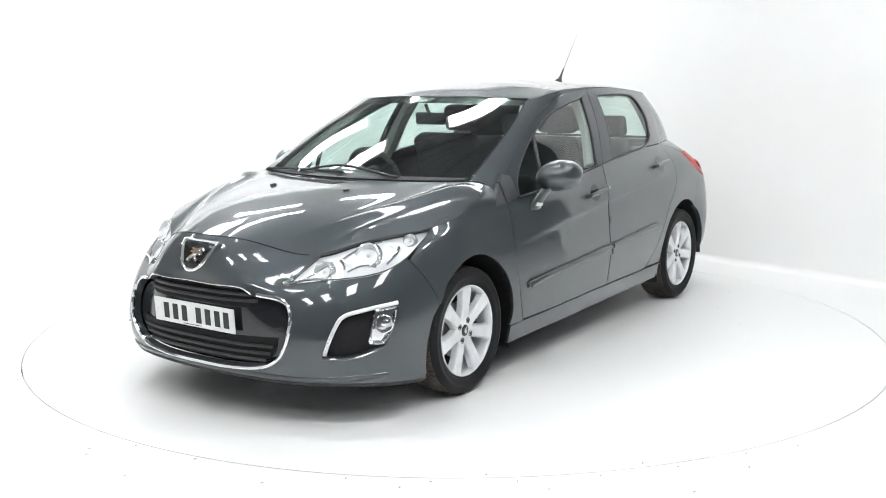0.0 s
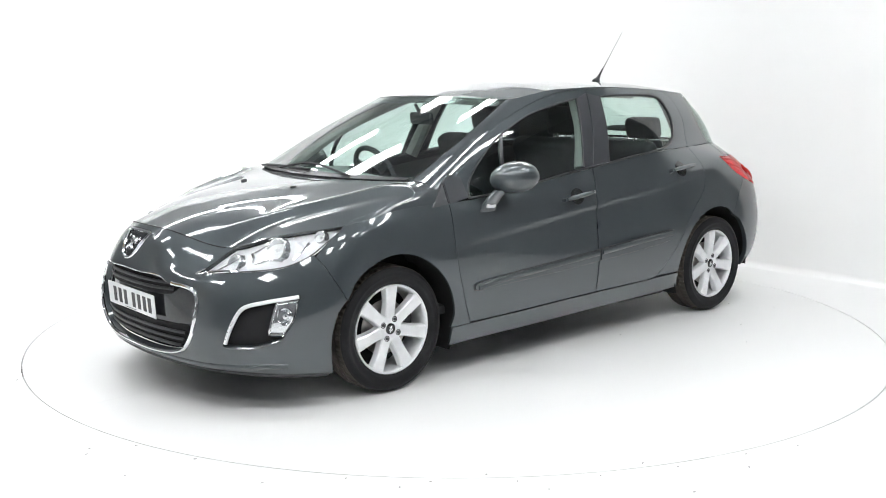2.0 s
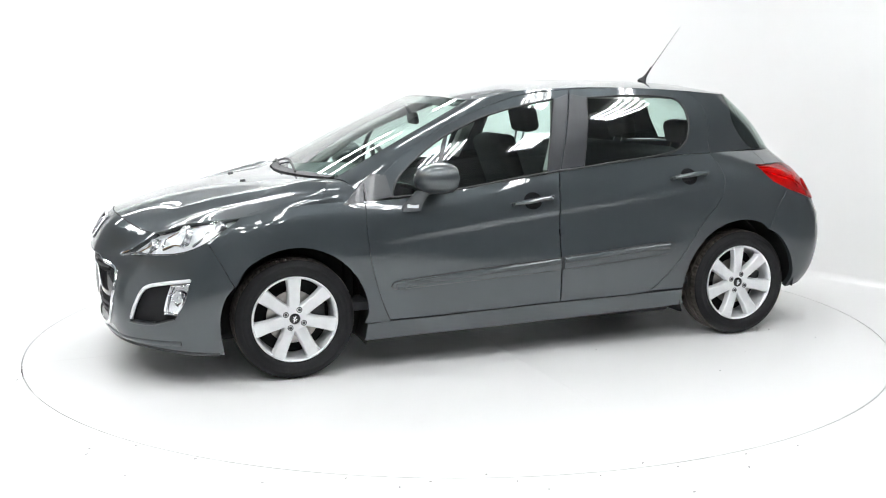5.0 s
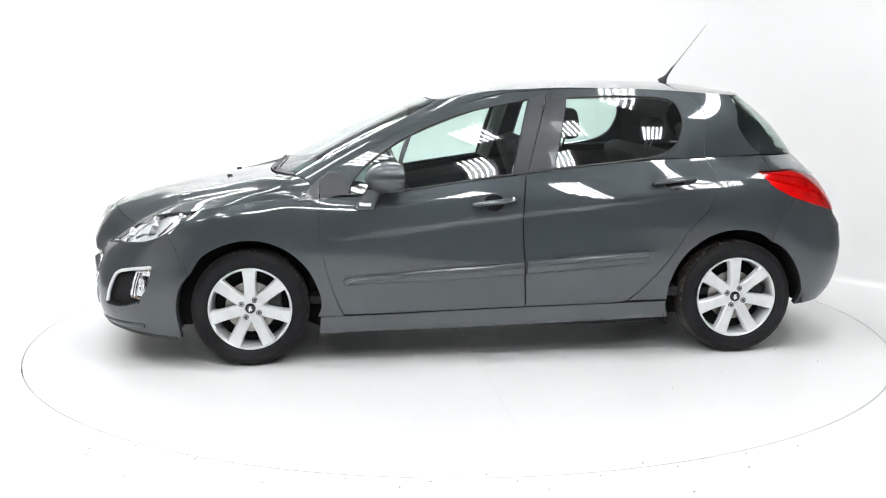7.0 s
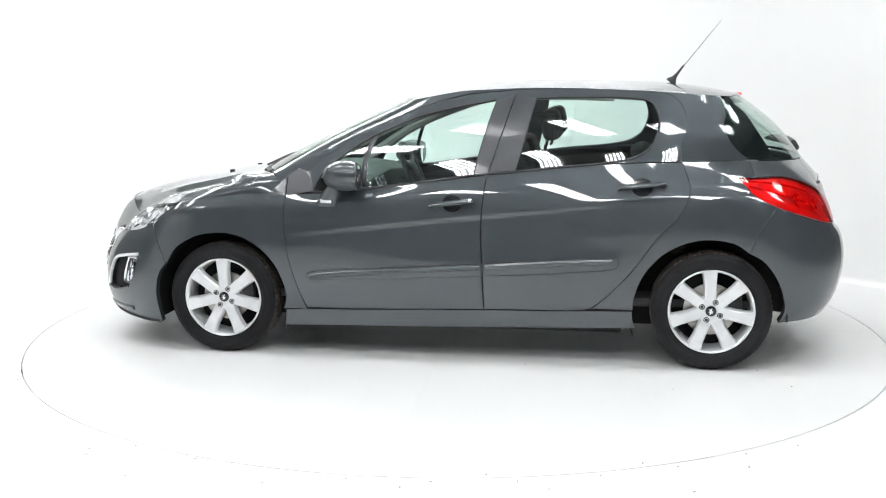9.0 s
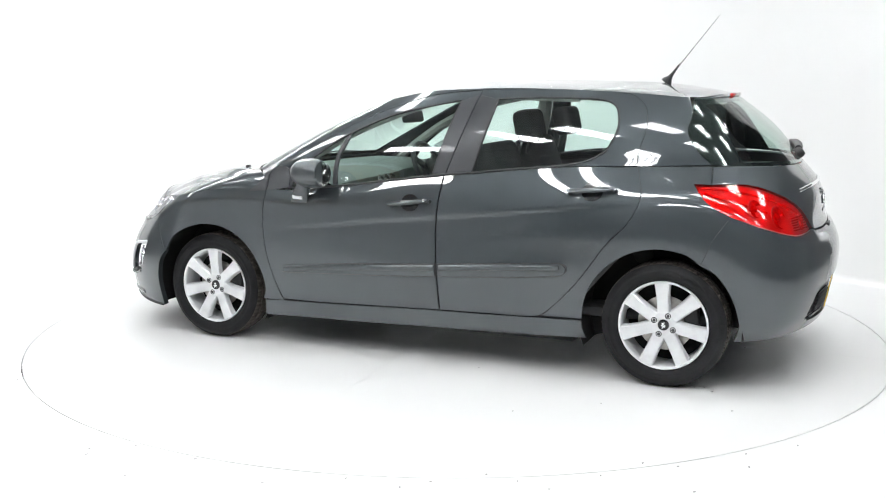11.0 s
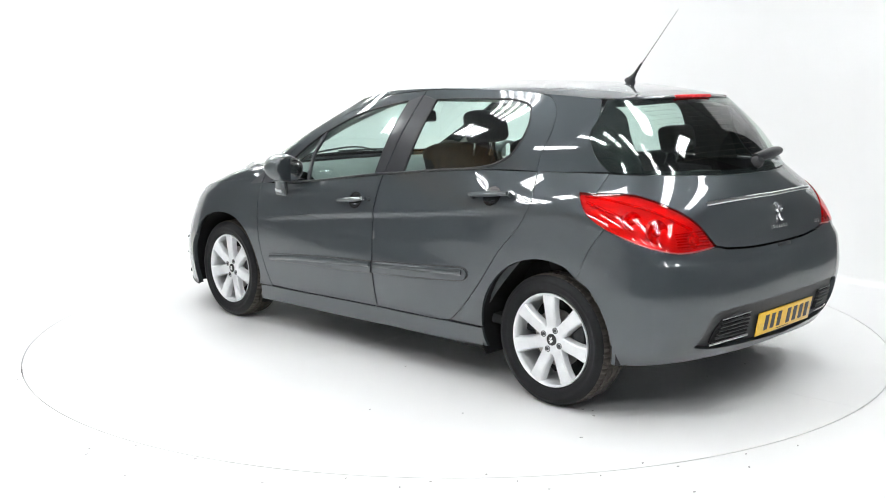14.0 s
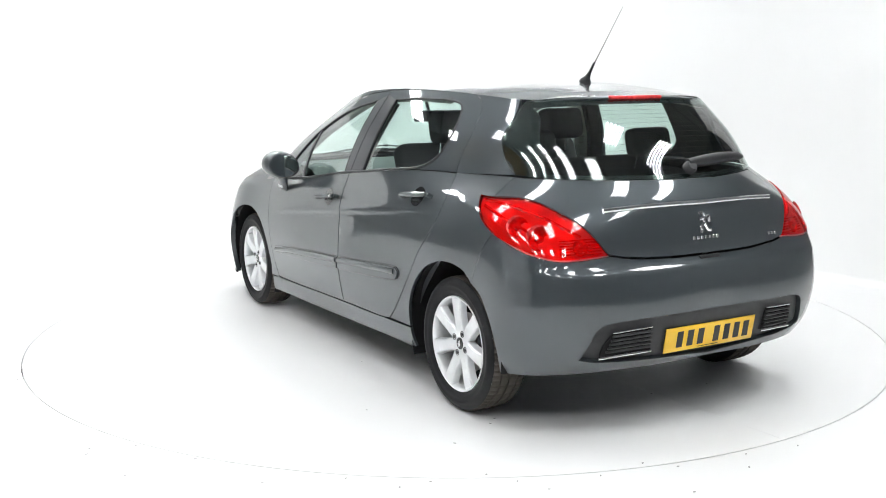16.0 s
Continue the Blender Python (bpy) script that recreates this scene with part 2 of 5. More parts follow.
def sheet_piece(sheet, loops, offset=0.0, rim=0.014, su=0.34, sv=0.11, du=0.09, dv=0.2, mirror="none", centre=False, gap=0.0):
    """Verts and faces of the part of a sheet inside loops[0] and outside the other loops, all in (u, v). mirror: 'none', 'right'
    (the piece on the right-hand side) or 'both' (joined over the middle)."""
    loops = [np.array(q, float) for q in loops]
    if gap:
        loops = [inset(q, gap if k == 0 else -gap, np.array([su, sv]), sheet.nu) for k, q in enumerate(loops)]
    pts, edges = [], []
    for q in loops:
        fine = []
        for a, b in zip(q, np.roll(q, -1, 0)):
            n = max(1, int(math.hypot((b[0] - a[0]) / du, (b[1] - a[1]) / dv)))
            fine += [a + (b - a) * k / n for k in range(n)]
        base = len(pts)
        pts += fine
        edges += [(base + k, base + (k + 1) % len(fine)) for k in range(len(fine))]
    border = np.array(pts)
    lo, hi = loops[0].min(0), loops[0].max(0)
    gu, gv = np.meshgrid(np.arange(lo[0], hi[0] + du, du), np.arange(lo[1], hi[1] + dv, dv))
    g = np.stack([gu.ravel(), gv.ravel()], 1)
    ok = inside(g, loops[0])
    for q in loops[1:]:
        ok &= ~inside(g, q)
    g = g[ok]
    sc = np.array([su, sv])
    if len(g):
        near = np.array([(((border - p) * sc)**2).sum(1).min() for p in g])
        g = g[near > (0.42 * dv * sv)**2]
    allp = np.concatenate([border, g]) if len(g) else border
    co, ed, fa, *_ = delaunay_2d_cdt([Vector(p * sc) for p in allp], edges, [], 0, 1e-6)
    uv = np.array([c[:] for c in co]) / sc
    fa = np.array([q for q in fa if len(q) == 3])
    mid = uv[fa].mean(1)
    ok = inside(mid, loops[0])
    for q in loops[1:]:
        ok &= ~inside(mid, q)
    fa = fa[ok]
    used = np.unique(fa)
    remap = -np.ones(len(uv), int)
    remap[used] = range(len(used))
    uv, fa = uv[used], remap[fa]
    p, n = sheet(uv[:, 0], uv[:, 1]), sheet.normal(uv[:, 0], uv[:, 1])
    # wind the faces along the outward normal
    t = p[fa]
    fn = np.cross(t[:, 1] - t[:, 0], t[:, 2] - t[:, 0])
    flip = (fn * n[fa].mean(1)).sum(1) < 0
    fa[flip] = fa[flip][:, ::-1]
    p = p + offset * n
    verts, faces, norms = list(p), [tuple(q) for q in fa], list(n)
    if rim:
        count = {}
        for q in fa:
            for a, b in ((q[0], q[1]), (q[1], q[2]), (q[2], q[0])):
                count[(a, b)] = 1
        free = [(a, b) for a, b in count if (b, a) not in count]
        if centre:
            free = [(a, b) for a, b in free if abs(p[a][1]) > 1e-3 or abs(p[b][1]) > 1e-3]
        # a small rolled edge, then the fold inwards
        shift = {}
        for a, b in free:
            d = np.cross(p[b] - p[a], n[a])
            d /= max(np.linalg.norm(d), 1e-9)
            for k in (a, b):
                shift.setdefault(k, []).append(d)
        ids = {}
        for k, ds in shift.items():
            d = np.mean(ds, 0)
            d /= max(np.linalg.norm(d), 1e-9)
            ids[k] = tuple(range(len(verts), len(verts) + 4))
            verts += [p[k], p[k] + 0.0012 * d - 0.0014 * n[k], p[k] + 0.0012 * d - 0.0014 * n[k], p[k] + 0.0012 * d - rim * n[k]]
            norms += [n[k] * .9 + d * .45, d, d, d]
        for a, b in free:
            faces.append((ids[b][0], ids[a][0], ids[a][1], ids[b][1]))
            faces.append((ids[b][2], ids[a][2], ids[a][3], ids[b][3]))
    verts, norms = np.array(verts), np.array(norms)
    if mirror in ("right", "both"):
        turned = [tuple(q[::-1]) for q in faces]
        across_y = np.array([1, -1, 1])
        if mirror == "right":
            return verts * across_y, turned, norms * across_y
        faces = faces + [tuple(k + len(verts) for k in q) for q in turned]
        verts, norms = np.concatenate([verts, verts * across_y]), np.concatenate([norms, norms * across_y])
    return verts, faces, norms


def panel(name, pieces, mat, parent, label="", weld=False):
    """Joins sheet pieces into one mesh that keeps the sheets' own smooth normals."""
    verts, faces, norms = [], [], []
    for v, q, n in pieces:
        faces += [tuple(k + len(verts) for k in f) for f in q]
        verts += list(v)
        norms += list(n)
    verts, norms = np.array(verts), np.array(norms)
    norms /= np.maximum(np.linalg.norm(norms, axis=1, keepdims=True), 1e-9)
    key, first, back = np.unique(np.round(verts, 5), axis=0, return_index=True, return_inverse=True)
    back = back.ravel()
    whole = [f for f in faces if len({back[k] for k in f}) == len(f)]
    me = bpy.data.meshes.new(name)
    me.from_pydata([tuple(map(float, verts[k])) for k in first], [], [tuple(int(back[k]) for k in f) for f in whole])
    me.materials.append(mat)
    me.polygons.foreach_set("use_smooth", [True] * len(me.polygons))
    me.update()
    loops = [tuple(map(float, norms[k])) for f in whole for k in f]
    if len(loops) == len(me.loops):
        me.normals_split_custom_set(loops)
    ob = new(name, me)
    ob.parent = parent
    if label:
        tagged(ob, label)
    return ob


# control rows of the lower body: from the middle of the nose round the left flank to the middle of the tail
LOW = Sheet([
    [(2.19, 0, .2), (2.175, .25, .2), (2.13, .45, .195), (2.02, .66, .19), (1.7, .855, .165), (1.3, .86, .165), (1.0, .855, .165), (.65, .85, .17), (.3, .85, .175),
     (-.1, .85, .185), (-.5, .85, .195), (-.85, .85, .205), (-1.15, .845, .22), (-1.47, .84, .245), (-1.8, .765, .27), (-1.97, .35, .29), (-1.99, 0, .295)],
    [(2.225, 0, .28), (2.21, .25, .28), (2.165, .45, .28), (2.06, .655, .29), (1.7, .878, .3), (1.3, .885, .3), (1.0, .872, .285), (.65, .87, .28), (.3, .87, .285),
     (-.1, .87, .29), (-.5, .87, .295), (-.85, .87, .3), (-1.15, .872, .31), (-1.49, .868, .33), (-1.85, .79, .36), (-2.005, .35, .385), (-2.02, 0, .39)],
    [(2.245, 0, .43), (2.23, .25, .43), (2.17, .45, .44), (2.05, .655, .45), (1.68, .892, .46), (1.3, .9, .46), (1.0, .888, .44), (.65, .893, .45), (.3, .895, .455),
     (-.1, .895, .46), (-.5, .895, .47), (-.85, .893, .48), (-1.15, .89, .49), (-1.5, .88, .5), (-1.88, .80, .52), (-2.025, .35, .535), (-2.04, 0, .54)],
    [(2.25, 0, .58), (2.225, .25, .58), (2.12, .45, .585), (1.98, .65, .6), (1.64, .88, .62), (1.3, .897, .63), (1.0, .89, .6), (.65, .895, .6), (.3, .892, .605),
     (-.1, .89, .61), (-.5, .89, .62), (-.85, .89, .635), (-1.15, .892, .66), (-1.5, .88, .67), (-1.87, .79, .66), (-2.0, .35, .66), (-2.02, 0, .665)],
    [(2.22, 0, .67), (2.195, .25, .66), (2.065, .45, .635), (1.91, .64, .69), (1.6, .858, .74), (1.29, .88, .77), (1.0, .878, .73), (.65, .884, .735), (.3, .88, .74),
     (-.1, .878, .75), (-.5, .88, .765), (-.85, .882, .785), (-1.15, .882, .81), (-1.48, .868, .83), (-1.835, .77, .8), (-1.945, .35, .78), (-1.965, 0, .78)],
    [(2.175, 0, .745), (2.145, .25, .735), (2.005, .455, .685), (1.85, .635, .74), (1.57, .842, .79), (1.285, .862, .83), (1.0, .86, .82), (.65, .862, .835), (.3, .858, .86),
     (-.1, .855, .885), (-.5, .85, .905), (-.85, .842, .93), (-1.15, .828, .95), (-1.45, .812, .965), (-1.76, .69, .94), (-1.91, .33, .925), (-1.935, 0, .92)],
    [(2.12, 0, .8), (2.085, .25, .785), (1.955, .455, .727), (1.8, .628, .78), (1.55, .82, .825), (1.28, .84, .87), (1.0, .835, .88), (.65, .825, .893), (.3, .827, .935),
     (-.1, .822, .985), (-.5, .808, 1.028), (-.85, .785, 1.055), (-1.15, .745, 1.06), (-1.42, .68, 1.062), (-1.655, .575, 1.062), (-1.80, .31, 1.055), (-1.84, 0, 1.05)],
])
LOW.crease = True
# bonnet and wing tops: from the nose edge back to the windscreen base
HOOD = Sheet([
    [(2.12, 0, .8), (2.085, .25, .785), (1.955, .455, .727), (1.8, .628, .78), (1.55, .82, .825), (1.28, .84, .87), (1.0, .835, .88)],
    [(1.86, 0, .885), (1.83, .27, .875), (1.72, .5, .845), (1.6, .655, .86), (1.42, .775, .885), (1.2, .825, .91), (.98, .828, .888)],
    [(1.55, 0, .945), (1.53, .26, .938), (1.45, .48, .925), (1.37, .64, .925), (1.26, .745, .945), (1.1, .8, .945), (.955, .817, .897)],
    [(1.235, 0, .98), (1.22, .25, .98), (1.18, .45, .98), (1.12, .6, .983), (1.06, .7, .985), (1.0, .765, .965), (.93, .805, .905)],
], mirror=(True, False))
HOOD.ridge = True
# glasshouse: from the middle of the windscreen round to the middle of the rear window
base = [(1.235, 0, .985), (1.2, .32, .985), (1.12, .6, .984), (1.02, .745, .976), (.93, .805, .905), (.55, .825, .903), (.1, .825, .96), (-.35, .815, 1.013), (-.8, .79, 1.052), (-1.15, .745, 1.06),
        (-1.42, .68, 1.062), (-1.655, .575, 1.062), (-1.80, .31, 1.055), (-1.84, 0, 1.05)]
top = [(.36, 0, 1.39), (.345, .3, 1.386), (.325, .47, 1.379), (.285, .565, 1.378), (.235, .607, 1.382), (.03, .622, 1.418), (-.15, .627, 1.43), (-.42, .625, 1.437), (-.8, .605, 1.426), (-1.08, .58, 1.41),
       (-1.28, .555, 1.394), (-1.4, .48, 1.388), (-1.46, .27, 1.396), (-1.475, 0, 1.4)]
out = [(.01, 0, .01), (.01, 0, .01), (.01, .005, .012), (.005, .01, .013), (.0, .014, .012), (0, .022, .0), (0, .022, 0), (0, .022, 0), (0, .022, 0), (0, .024, 0), (-.01, .024, .0), (-.02, .018, .0), (-.025, .01, .01), (-.03, 0, .01)]
GREEN = Sheet([base, [tuple((p + q) / 2 + r for p, q, r in zip(a, b, c)) for a, b, c in zip(base, top, out)], top])
RAIL = np.array(top)


def roof_z(x, y):
    zc = np.interp(x, [-1.475, -1.37, -1.2, -1.03, -.69, -.35, -.04, .2, .36], [1.4, 1.425, 1.452, 1.466, 1.477, 1.482, 1.468, 1.426, 1.39])
    o = np.argsort(RAIL[2:12, 0])
    ye, ze = np.interp(x, RAIL[2:12, 0][o], RAIL[2:12, 1][o]), np.interp(x, RAIL[2:12, 0][o], RAIL[2:12, 2][o])
    return zc - np.maximum(zc - ze, 0) * np.minimum(np.abs(y) / ye, 1)**2.3
# ---------------------------------------------------------------- the car's skin
car = new("car")
tagged(car, "dark grey metallic five-door hatchback standing on a white turntable", "car")


def lo(sheet, *pts, per=6, closed=True):
    """A smooth loop in (u, v) through places on a sheet; a place given twice is a corner."""
    sc = np.array([0.34, 0.11])
    uv = np.zeros((len(pts), 2))
    real = [k for k, p in enumerate(pts) if p[0] != "uv"]
    if real:
        uv[real] = sheet.find([pts[k] for k in real])
    for k, p in enumerate(pts):
        if p[0] == "uv":
            uv[k] = p[1:]
    return smooth_line(uv * sc, per, closed) / sc


def arch(cx, cz, r, a0, a1, n=12):
    return [(cx + r * math.cos(radians(a0 + (a1 - a0) * k / n)), cz + r * math.sin(radians(a0 + (a1 - a0) * k / n))) for k in range(n + 1)]


def dbl(*p):
    return [q for q in p for _ in (0, 1)]


FA, RA = (1.305, .300, .374), (-1.285, .305, .376)
door_front = [(.82, .268), (.876, .405), (.916, .556), (.937, .735), (.934, .90)]
door_mid = [(-.143, .287), (-.135, .5), (-.127, .725), (-.15, .96), (-.15, 1.02)]
door_rear = [(-.66, .298), (-.737, .338), (-.898, .507), (-1.027, .687), (-1.136, .806), (-1.182, .924), (-1.16, 1.013), (-1.14, 1.08)]
TOPV = 6.0


def top_run(x0, x1, n=6):
    """Along the upper edge of the lower body."""
    return [(x, float(np.interp(-x, [-1.0, -.65, -.3, .1, .5, .85, 1.15, 1.42], [.88, .893, .935, .985, 1.028, 1.055, 1.06, 1.062])) + .01) for x in np.linspace(x0, x1, n)]


# the bonnet's side edge above the wing, and the cross seam at its rear corner
shut = HOOD.find([(1.50, .812, .842), (1.38, .82, .868), (1.25, .822, .894), (1.135, .815, .922)])
seam = HOOD.find([(1.12, .79, .952), (1.105, .755, .98)])
for side, mir in (("left", "none"), ("right", "right")):
    # wing
    low = lo(LOW, *dbl((1.60, .50)), *arch(*FA, 38, 176)[1:], *dbl((.952, .262)), *dbl((.82, .262)), *door_front[1:-1], *dbl((.934, .90)), *top_run(1.0, 1.0, 1), (1.28, .875), *dbl((1.55, .83)),
             (1.63, .768), *dbl((1.705, .70)))
    up = smooth_line(np.concatenate([shut[::-1], [(4.0, .03), (4.0, .0), (4.0, .0), (5, 0), (6, 0), (6, 0), (6, 1.5), (6, 3), (6, 3), (5.2, 3), (4.45, 3), (4.45, 3)], seam[::-1], shut[-1:]]) * (.2, .15), 5, True) / (.2, .15)
    panel("front_wing", [sheet_piece(LOW, [low], du=.07, dv=.12, gap=.0003, mirror=mir), sheet_piece(HOOD, [up], su=.2, sv=.15, du=.1, dv=.12, gap=.0016, mirror=mir)], PAINT, car)
    # doors
    f_up = lo(GREEN, *dbl((.92, .88)), (.787, 1.035), (.66, 1.125), (.513, 1.213), (.302, 1.306), (.03, 1.392), *dbl((-.293, 1.428)), *dbl((-.152, .985)), (.1, .95), (.5, .90))
    f_win = lo(GREEN, *dbl((.785, .893)), (.745, .985), (.66, 1.065), (.514, 1.165), (.332, 1.25), (.181, 1.303), (-.03, 1.35), *dbl((-.188, 1.374)), *dbl((-.085, .997)), (.188, .962), (.484, .922))
    f_low = lo(LOW, *dbl((.82, .268)), *door_front[1:-1], *dbl((.934, .90)), *top_run(.7, 0, 4), *dbl((-.15, 1.0)), *door_mid[-3:0:-1], *dbl((-.143, .287)), (.4, .272))
    door = panel("front_door", [sheet_piece(LOW, [f_low], du=.07, dv=.1, gap=.0035, mirror=mir)], PAINT, car)
    panel("window_frame", [sheet_piece(GREEN, [f_up, f_win], su=.38, sv=.22, du=.09, dv=.12, gap=.0036, mirror=mir)], PAINT, door)
    panel("window_glass", [sheet_piece(GREEN, [f_win], su=.38, sv=.22, du=.15, dv=.2, offset=-.006, rim=0, mirror=mir)], GLASS, door, "green-tinted clear glass")
    r_up = lo(GREEN, *dbl((-.152, .985)), *dbl((-.293, 1.428)), (-.7, 1.432), (-.98, 1.42), (-1.09, 1.395), (-1.15, 1.335), (-1.165, 1.24), (-1.14, 1.13), *dbl((-1.14, 1.05)), (-.8, 1.04), (-.4, 1.005))
    r_win = lo(GREEN, *dbl((-.30, 1.017)), *dbl((-.39, 1.383)), (-.7, 1.39), (-.92, 1.38), (-1.005, 1.345), (-1.03, 1.26), (-.995, 1.15), (-.9, 1.09), (-.75, 1.062), (-.5, 1.04))
    r_low = lo(LOW, *dbl((-.143, .287)), *door_mid[1:-2], *dbl((-.15, 1.0)), *top_run(-.3, -1.0, 5), *dbl((-1.142, 1.07)), *door_rear[-2:1:-1], (-.737, .338), (-.66, .298), (-.4, .291))
    door = panel("rear_door", [sheet_piece(LOW, [r_low], du=.07, dv=.1, gap=.0035, mirror=mir)], PAINT, car)
    panel("window_frame", [sheet_piece(GREEN, [r_up, r_win], su=.38, sv=.22, du=.09, dv=.12, gap=.0036, mirror=mir)], PAINT, door)
    panel("window_glass", [sheet_piece(GREEN, [r_win], su=.38, sv=.22, du=.15, dv=.2, offset=-.006, rim=0, mirror=mir)], GLASS, door, "green-tinted clear glass")
    # sill
    sill = lo(LOW, *dbl((.952, .14)), *dbl((.94, .258)), (.82, .264), (.4, .272), (-.143, .287), (-.4, .291), (-.66, .298), *dbl((-.909, .303)), *dbl((-.912, .255)), *dbl((-.93, .15)), (0, .15))
    panel("sill", [sheet_piece(LOW, [sill], gap=.0035, mirror=mir)], PAINT, car)
    # rear quarter
    q_low = lo(LOW, *dbl((-.70, .309)), *door_rear[1:-1], *dbl((-1.142, 1.07)), (-1.28, 1.075), *dbl((-1.478, .65, 1.062)), *dbl((-1.50, .79, 1.0)), *dbl((-1.42, .80, .997)), (-1.44, .82, .965), (-1.5, .85, .90), *dbl((-1.60, .85, .845)), (-1.53, .74), *dbl((-1.475, .615)),
               *arch(*RA, 121, 0)[1:-1], *dbl((-.909, .309)))
    q_up = lo(GREEN, *dbl((-1.14, 1.05)), (-1.14, 1.13), (-1.165, 1.24), (-1.15, 1.335), (-1.09, 1.395), (-.98, 1.42), (-.7, 1.432), (-.293, 1.428), (.03, 1.392), (.302, 1.306), (.513, 1.213), (.66, 1.125), (.787, 1.035), *dbl((.92, .88)),
              *dbl((1.0, .765, .965)), *dbl((1.06, .7, .99)), (.62, .66, 1.235), *dbl((.285, .575, 1.378)), (.24, .605, 1.40), (-.15, .627, 1.45), (-.8, .605, 1.45), (-1.08, .58, 1.43), *dbl((-1.33, .53, 1.41)), (-1.37, .6, 1.32), (-1.36, .66, 1.235), (-1.41, .665, 1.13), *dbl((-1.475, .645, 1.065)))
    panel("rear_quarter_panel", [sheet_piece(LOW, [q_low], du=.07, dv=.1, gap=.0008, mirror=mir), sheet_piece(GREEN, [q_up], su=.38, sv=.22, du=.09, dv=.12, gap=.0008, mirror=mir)], PAINT, car)

# bonnet
hood = smooth_line(np.array([(0, 0), (0, 0), (1, 0), (2, 0), (2, 0), (2.5, 0), (3, 0), (3.5, .01), (4.0, .03), *shut, shut[-1], *seam, (4.45, 3), (4.45, 3), (3, 3), (1.5, 3), (0, 3), (0, 3)]) * (.2, .15), 6, True) / (.2, .15)
panel("bonnet", [sheet_piece(HOOD, [hood], su=.25, sv=.3, du=.05, dv=.05, gap=.0028, mirror="both", centre=True)], PAINT, car, weld=True)
# windscreen and its dark border
ws = lo(GREEN, *dbl((1.235, 0, .985)), (1.2, .32, .985), (1.12, .58, .985), *dbl((1.06, .70, .99)), (.62, .66, 1.235), *dbl((.285, .575, 1.378)), (.345, .3, 1.386), *dbl((.36, 0, 1.39)))
panel("windscreen", [sheet_piece(GREEN, [ws], su=.4, sv=.35, du=.1, dv=.12, gap=.003, rim=.004, mirror="both", centre=True)], GLASS, car, "wide raked green-tinted windscreen", weld=True)
# roof skin
bm = bmesh.new()
edge = smooth_line([(.36, 0), (.345, .3), (.31, .52), (.24, .6), (.03, .62), (-.15, .625), (-.42, .623), (-.8, .603), (-1.08, .578), (-1.28, .553), (-1.4, .478), (-1.46, .268), (-1.475, 0)], 6)
xs = edge[:, 0]
for a in range(len(edge)):
    for b in range(13):
        y = edge[a, 1] * (1 - b / 12)
        bm.verts.new((xs[a], y, float(roof_z(xs[a], y))))
bm.verts.ensure_lookup_table()
for a in range(len(edge) - 1):
    for b in range(12):
        q = [bm.verts[k] for k in (a * 13 + b, a * 13 + b + 1, a * 13 + b + 14, a * 13 + b + 13)]
        bm.faces.new(q)
tmp = bm.copy()
bmesh.ops.scale(tmp, vec=(1, -1, 1), verts=tmp.verts)
merge(bm, tmp)
bmesh.ops.remove_doubles(bm, verts=bm.verts, dist=.0008)
part("roof", bm, PAINT, car, sharp=80)

# front bumper: one skin with openings for the grille, the fog lamp recesses and the headlamps
head = [*dbl((2.09, .43, .611)), *dbl(("uv", 2.22, 6)), ("uv", 2.6, 6), ("uv", 3, 6), ("uv", 3.5, 6), *dbl(("uv", 4, 6)), (1.625, .815, .765), (1.70, .79, .704), (1.821, .735, .652), (1.96, .6, .622)]
b_out = [*dbl((2.12, 0, .8)), (2.085, .25, .785), *dbl((1.955, .455, .727)), *dbl(("uv", 2.2, 6)), *dbl((2.09, .43, .606)), (1.96, .60, .616), (1.821, .735, .646), *dbl((1.70, .79, .697)), *dbl((1.60, .88, .50)),
         *arch(*FA, 34, -8, 4)[1:-1], *dbl((1.66, .86, .16)), (1.85, .79, .17), (2.02, .66, .185), (2.13, .45, .19), (2.175, .25, .195), *dbl((2.19, 0, .2))]
g_out = [*dbl((2.2, 0, .25)), (2.19, .22, .252), (2.165, .4, .275), (2.15, .49, .36), (2.14, .51, .48), (2.135, .475, .55), (2.16, .40, .578), *dbl((2.2, .33, .578)), (2.21, .28, .605), (2.25, .15, .612), *dbl((2.25, 0, .615))]
f_out = [*dbl((1.79, .815, .535)), (1.93, .73, .515), (2.005, .668, .487), (2.04, .645, .42), *dbl((2.065, .615, .322)), (1.98, .72, .318), *dbl((1.875, .80, .35)), (1.83, .82, .43)]
half = lo(LOW, *b_out)
grille_loop, fog_loop, head_loop = lo(LOW, *g_out), lo(LOW, *f_out), lo(LOW, *head)


def cut_middle(outer, inner, edge_u=0):
    """Takes an opening that lies on the middle line out of a half outline."""

    def half_ring(q, start_high):
        m = np.abs(q[:, 0] - edge_u) < 2e-3
        k = int(np.argmax(np.where(m, q[:, 1] if start_high else -q[:, 1], -99)))
        q = np.roll(q, -k, 0)
        if abs(q[1][0] - edge_u) < 2e-3:
            q = np.roll(q[::-1], 1, 0)
        run = np.where(np.abs(q[:, 0] - edge_u) >= 2e-3)[0]
        q = q[:run[-1] + 2]
        q[[0, -1], 0] = edge_u
        return q

    return np.concatenate([half_ring(outer, True), half_ring(inner, False)])


panel("front_bumper", [sheet_piece(LOW, [cut_middle(half, grille_loop), fog_loop], su=.22, sv=.11, du=.09, dv=.2, rim=.03, gap=.0003, mirror="both", centre=True)], PAINT, car, weld=True)
